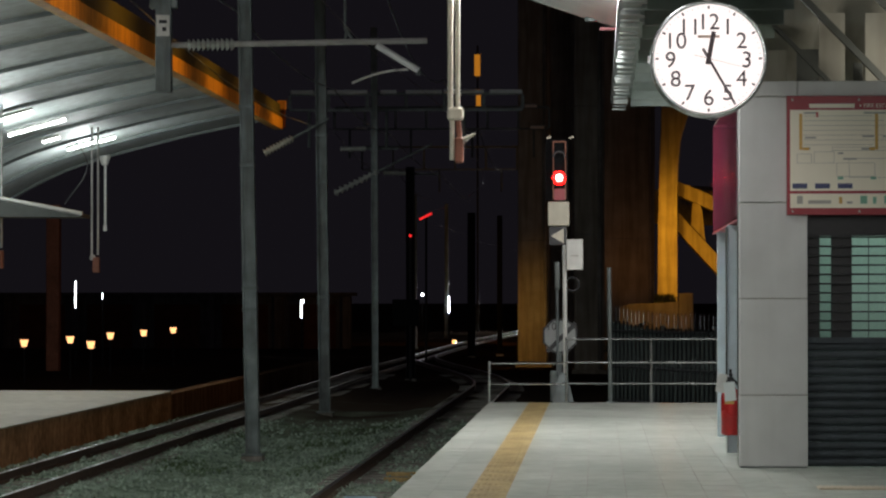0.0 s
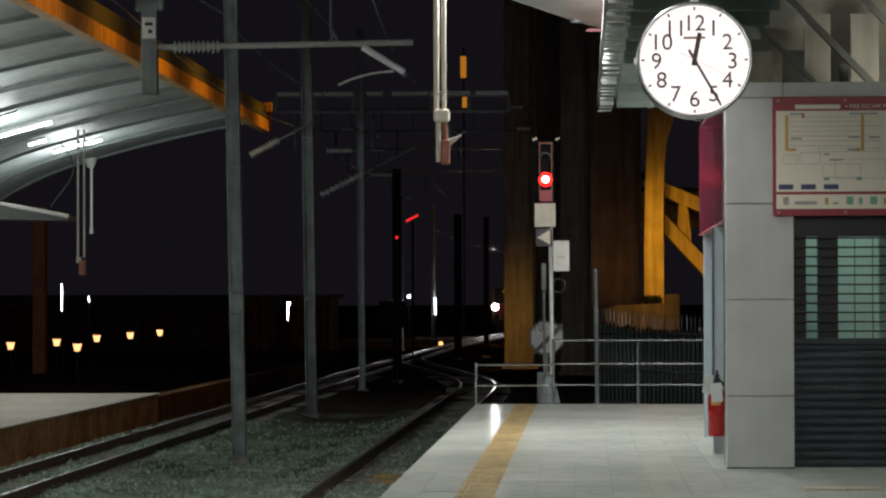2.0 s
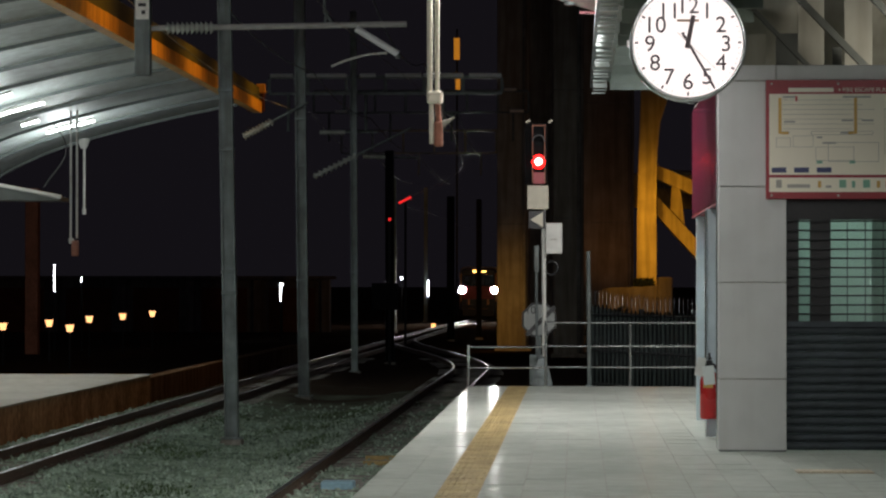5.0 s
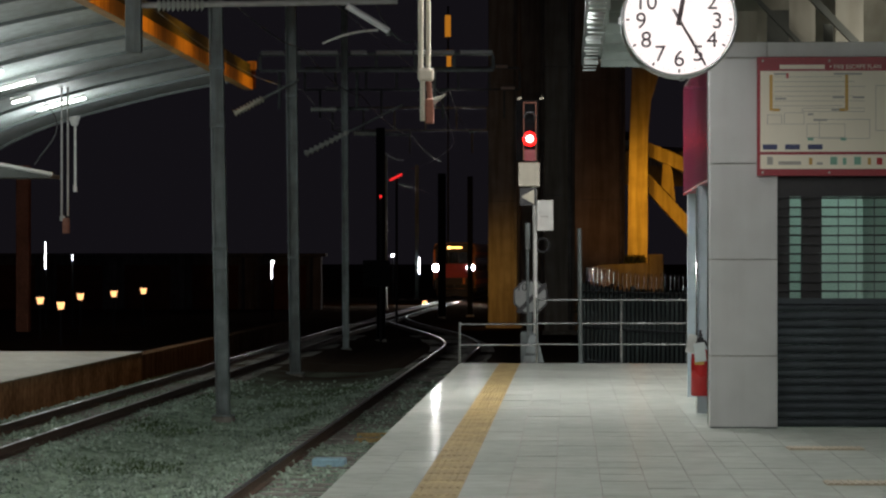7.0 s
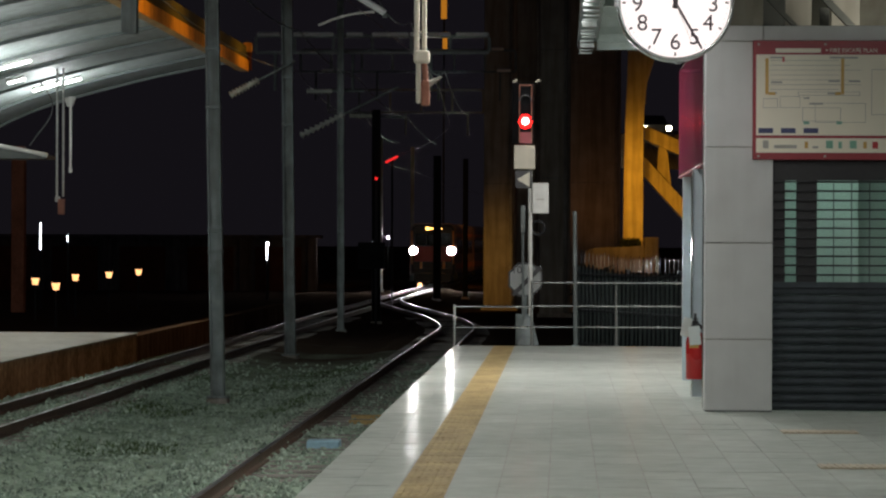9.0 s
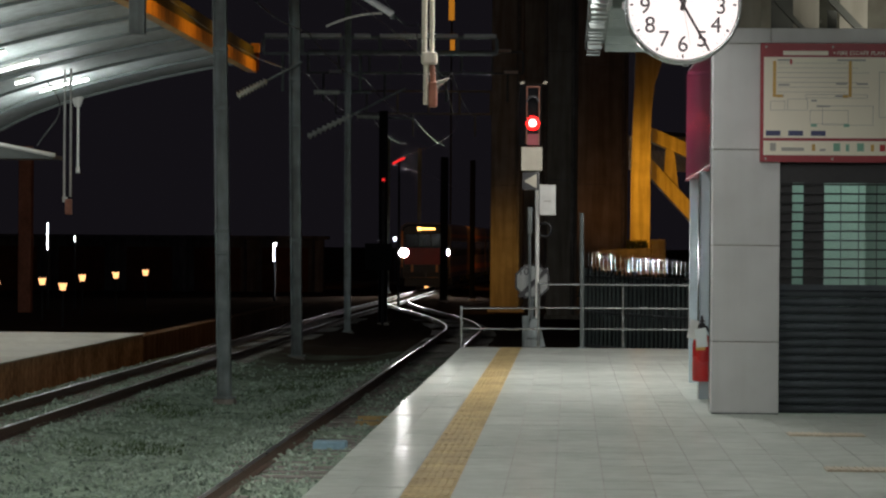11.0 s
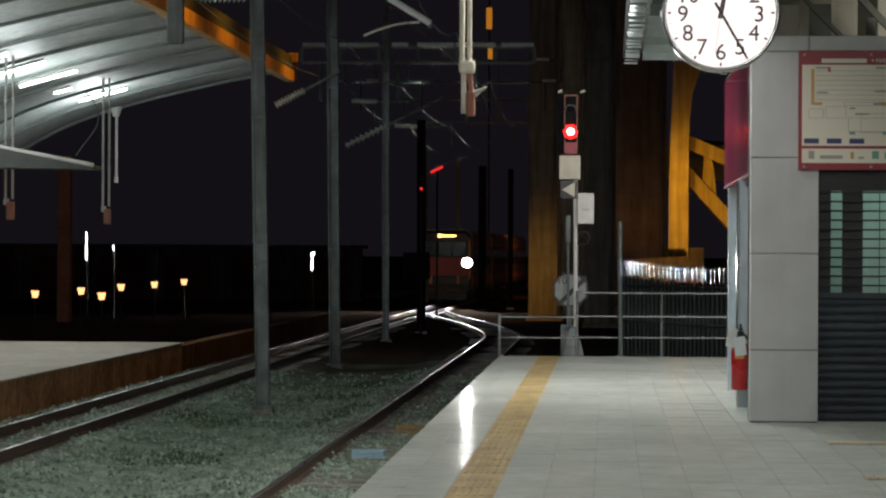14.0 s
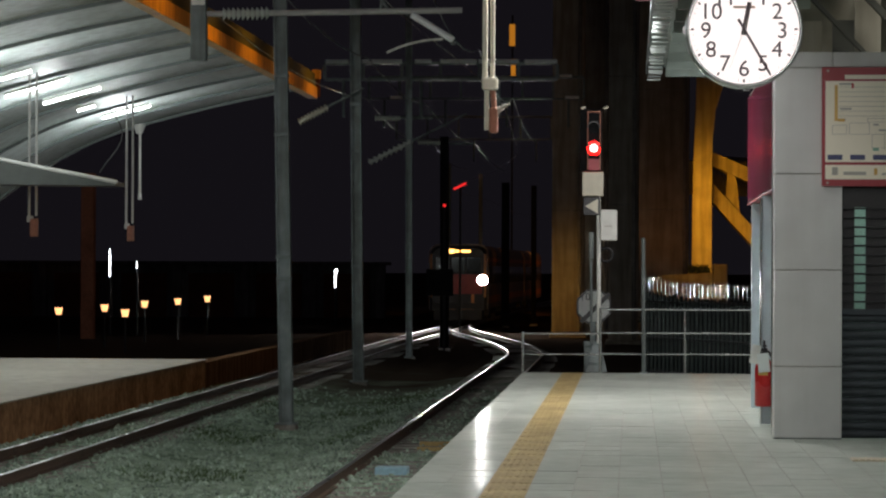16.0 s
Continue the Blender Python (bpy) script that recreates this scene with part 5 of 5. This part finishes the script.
def rail_car(cab):
    t = thing("rail_car", "orange-striped brown diesel rail car with headlamps on, sodium glow in its colours" if cab else "orange-striped brown rail car coupled behind, sodium glow in its colours", "train", group="cars of the train")
    bm = bmesh.new()
    sweep(bm, rounded(2.75, 0.75, 3.75, 0.45), [Matrix.Translation((0, y, 0)) for y in (0.35, 19.2)])
    part("body", bm, M_TRAIN, t)
    bm = bmesh.new()
    sweep(bm, rounded(2.7, 0.7, 3.7, 0.45), [Matrix.Translation((0, 0.35, 0)), Matrix.Translation((0, 0.12, 0)) @ Matrix.Diagonal((0.97, 1, 0.99, 1)), Matrix.Translation((0, 0, 0.05)) @ Matrix.Diagonal((0.9, 1, 0.95, 1))])
    part("cab_front" if cab else "end_wall", bm, M_TRAINF if cab else M_TRAIN, t)
    # brown body and orange stripes carry sodium light on the car sides
    for z0, z1 in ((1.0, 1.35), (2.95, 3.15)):
        for x in (-1.385, 1.385):
            bpart("side_stripe", t, M_TRAINO, x - 0.008, x + 0.008, 0.4, 19.1, z0, z1)
    for i in range(9):
        for x in (-1.382, 1.382):
            bpart("side_window", t, M_DGLASS, x - 0.006, x + 0.006, 1.6 + i * 1.95, 2.9 + i * 1.95, 1.9, 2.75)
    for y in (3.0, 16.0):
        bg_ = bpart("bogie", t, M_BLACK, -1.0, 1.0, y - 1.4, y + 1.4, 0.35, 0.72)
        for dy in (-0.9, 0.9):
            for x in (-0.535, 0.535):
                rpart("wheel", bg_, M_RAIL, (x - 0.06, y + dy, 0.4), (x + 0.06, y + dy, 0.4), 0.398, 18)
    bpart("underframe", t, M_BLACK, -1.2, 1.2, 5, 14, 0.42, 0.74)
    if cab:
        for x0, x1 in ((-1.05, -0.38), (-0.32, 0.32), (0.38, 1.05)):
            bpart("windscreen", t, M_DGLASS, x0, x1, -0.02, 0.03, 2.42, 3.15, bev=0.02)
        bpart("destination_display", t, G_DEST, -0.12, 0.56, -0.05, 0.03, 3.38, 3.47, label="glowing orange destination display")
        bpart("route_display", t, G_DEST, -0.4, -0.17, -0.05, 0.03, 3.34, 3.51, label="square glowing orange route display")
        for x in (-1.14, 1.14):
            bm = bmesh.new()
            n = 24
            # the barrel's hood is added to keep lamp light off the cab front
            rim = [(0.255, 0.15), (0.255, -0.34), (0.225, -0.34), (0.212, -0.06), (0.212, 0.15)]
            rws = [[bm.verts.new((x + r * math.cos(2 * math.pi * i / n), yy, 2.1 + r * math.sin(2 * math.pi * i / n))) for r, yy in rim] for i in range(n)]
            for i in range(n):
                a, b = rws[i], rws[(i + 1) % n]
                for k in range(5):
                    bm.faces.new((a[k], a[(k + 1) % 5], b[(k + 1) % 5], b[k]))
            hl = part("headlamp", bm, M_BLACK, t, "black headlamp barrel with an added light-shaping hood")
            rpart("lens", hl, G_HEAD, (x, -0.075, 2.1), (x, -0.04, 2.1), 0.205, 24, "dazzling white lens")
        bpart("front_band", t, M_TRAINR, -1.12, 1.12, -0.025, 0.03, 1.45, 2.36, bev=0.02, label="red painted band across the cab front")
        for x0, x1, z0, z1 in ((-0.75, 0.75, 0.74, 0.86), (-0.75, -0.62, 0.86, 1.44), (0.62, 0.75, 0.86, 1.44), (-1.3, -1.2, 1.3, 3.3), (1.2, 1.3, 1.3, 3.3)):
            bpart("front_trim", t, M_TRAINO, x0, x1, -0.05 if z1 < 2 else -0.03, 0.12, z0, z1, label="orange painted edge")
        bpart("buffer_beam", t, M_BLACK, -1.2, 1.2, -0.1, 0.1, 0.75, 1.05, bev=0.02)
        rpart("coupler", t, M_BLACK, (0, -0.5, 0.85), (0, 0, 0.85), 0.12, 12)
        bpart("snow_guard", t, M_BLACK, -1.1, 1.1, -0.05, 0.05, 0.25, 0.72)
    return t


lead = rail_car(True)
trail = [rail_car(False), rail_car(False)]


def on_line(front):
    a = Vector((line_main(front), front, 0))
    b = Vector((line_main(front + 16), front + 16, 0))
    d = b - a
    return pose(a.x, a.y, RAIL_Z, 0, 0, -math.degrees(math.atan2(d.x, d.y)))


# ---- road cars on the ramp ----
def road_car(label):
    t = thing("road_car", label, "car", group="cars on the road ramp")
    bm = bmesh.new()
    ring = [(-0.88, 0.3), (0.88, 0.3), (0.9, 0.6), (0.84, 0.88), (-0.84, 0.88), (-0.9, 0.6)]
    sweep(bm, ring, [Matrix.Translation((0, y, 0)) @ Matrix.Diagonal((s, 1, 1, 1)) for y, s in ((0, 0.88), (0.25, 1), (4.1, 1), (4.4, 0.9))])
    part("body", bm, M_CARP, t)
    bm = bmesh.new()
    ring = [(-0.78, 0.88), (0.78, 0.88), (0.62, 1.45), (-0.62, 1.45)]
    rws = [[bm.verts.new((u, y + (0.6 if v > 1 and k == 0 else -0.5 if v > 1 else 0), v)) for u, v in ring] for k, y in enumerate((1.1, 3.9))]
    for i in range(4):
        bm.faces.new((rws[0][i], rws[0][(i + 1) % 4], rws[1][(i + 1) % 4], rws[1][i]))
    bm.faces.new(rws[0])
    bm.faces.new(rws[1])
    part("cabin", bm, M_DGLASS, t)
    for x in (-0.78, 0.78):
        for y in (0.85, 3.5):
            rpart("wheel", t, M_TYRE, (x - 0.1, y, 0.32), (x + 0.1, y, 0.32), 0.32, 18)
    for x in (-0.66, 0.66):
        rpart("headlamp", t, G_CARHEAD, (x, -0.02, 0.68), (x, 0.06, 0.68), 0.14, 12, "glowing warm headlamp")
    bpart("bumper", t, M_BLACK, -0.8, 0.8, -0.05, 0.1, 0.3, 0.5, bev=0.03)
    return t


first_car = road_car("grey car with headlamps on driving down the ramp")
second_car = road_car("grey car with headlamps on following down the ramp")


def on_ramp(s):
    p, q = ramp_at(s), ramp_at(s + 0.02)
    d = q - p
    return pose(p.x, p.y, p.z + 0.02, 0, 0, math.degrees(math.atan2(-d.x, d.y)) + 180)


# ---- platform tiles ----
def tile_mesh(name, w, d, h, material):
    bm = bmesh.new()
    c = 0.002
    lo = [bm.verts.new(p) for p in ((0, 0, 0), (w, 0, 0), (w, d, 0), (0, d, 0))]
    hi = [bm.verts.new(p) for p in ((c, c, h), (w - c, c, h), (w - c, d - c, h), (c, d - c, h))]
    bm.faces.new(hi)
    for i in range(4):
        bm.faces.new((lo[i], lo[(i + 1) % 4], hi[(i + 1) % 4], hi[i]))
    return finish(name, bm, material)


random.seed(31)
TW, TD = 0.305, 0.61
TILE = tile_mesh("floor_tile", TW - 0.004, TD - 0.004, 0.012, M_TILE)
EDGE = tile_mesh("edge_tile", 0.57 / 2 - 0.002, TD - 0.004, 0.012, M_TILE)
tb = bmesh.new()
box(tb, 0.003, 0.302, 0.003, 0.602, 0, 0.01)
for k in range(6):
    box(tb, 0.02 + k * 0.048, 0.045 + k * 0.048, 0.02, 0.585, 0.01, 0.015)
TACT = finish("tactile_tile", tb, M_TACT)
FADED = TACT.copy()
FADED.materials.clear()
FADED.materials.append(M_TACTF)
rest_v, rest_f = [], []
for j in range(-3, 68):
    y = j * TD - 0.3
    near = 16 < y < 30.5
    xs_ = [(-1.57, EDGE, 0.281), (-1.285, EDGE, 0.281)] + [(-0.69 + i * TW, TILE, TW - 0.004) for i in range(31)]
    if y < 40.7:
        shared("tactile_tile", TACT, floor, pose(-0.998, y, -0.012))
    for i, (x, me, w) in enumerate(xs_):
        if y > 40.6:
            continue
        dz = random.uniform(-0.0006, 0.0006)
        if near and x < 2.0:
            shared("floor_tile", me, floor, pose(x, y, -0.012 + dz, random.uniform(-0.16, 0.16), random.uniform(-0.12, 0.12), 0))
        else:
            k = len(rest_v)
            d, c, z = TD - 0.004, 0.002, dz
            p, q = random.uniform(-0.0009, 0.0009), random.uniform(-0.0004, 0.0004)
            rest_v += [(x, y, -0.012), (x + w, y, -0.012), (x + w, y + d, -0.012), (x, y + d, -0.012),
                       (x + c, y + c, z - p - q), (x + w - c, y + c, z - p + q), (x + w - c, y + d - c, z + p + q), (x + c, y + d - c, z + p - q)]
            rest_f += [(k + 4, k + 5, k + 6, k + 7)] + [(k + a, k + (a + 1) % 4, k + 4 + (a + 1) % 4, k + 4 + a) for a in range(4)]
me = bpy.data.meshes.new("floor_tiles")
me.from_pydata(rest_v, [], rest_f)
me.materials.append(M_TILE)
rest = tagged(new("floor_tiles", me), kind="stuff")
rest.parent = floor
for y, x in ((22.4, 1.74), (18.9, 1.72)):
    for k in range(2):
        shared("tactile_tile", FADED, floor, pose(x + k * 0.3, y, 0.002) @ Matrix.Diagonal((1, 0.5, 1, 1)))


def motions():
    run = [(0, 256), (1.2, 243.5), (1.8, 234), (2.5, 225.2), (3.5, 214.8), (4.2, 208.8), (5.2, 200), (6.3, 190.5), (7.1, 184.3), (8, 177), (9, 169.3),
           (10, 162), (11.3, 154), (12, 150.3), (13, 145), (14.5, 137.5), (16, 130.5)]
    walk(lead, [(t, on_line(y)) for t, y in run])
    for k, car in enumerate(trail):
        walk(car, [(t, on_line(y + 19.6 * (k + 1))) for t, y in run])
    walk(first_car, [(t, on_ramp(s)) for t, s in ((0, -0.48), (1.2, -0.16), (2.2, 0.11), (2.7, 0.25), (3.1, 0.357), (3.5, 0.467), (3.62, 0.5), (3.88, 0.57), (4.14, 0.64), (4.43, 0.72), (6.0, 1.06), (8.0, 1.5), (16, 1.55))])
    walk(second_car, [(t, on_ramp(s)) for t, s in ((0, -0.58), (6.0, -0.13), (7.0, 0.02), (8.0, 0.168), (8.5, 0.24), (9.0, 0.32), (9.8, 0.47), (10.0, 0.51), (10.3, 0.57), (10.6, 0.64), (10.9, 0.72), (12.5, 1.1), (14.5, 1.3), (16, 1.35))])
    walk(sweep_pointer, [(t, pose(0, 0, 0, 0, 104 + 6 * t, 0)) for t in range(0, 17, 2)])


motions()
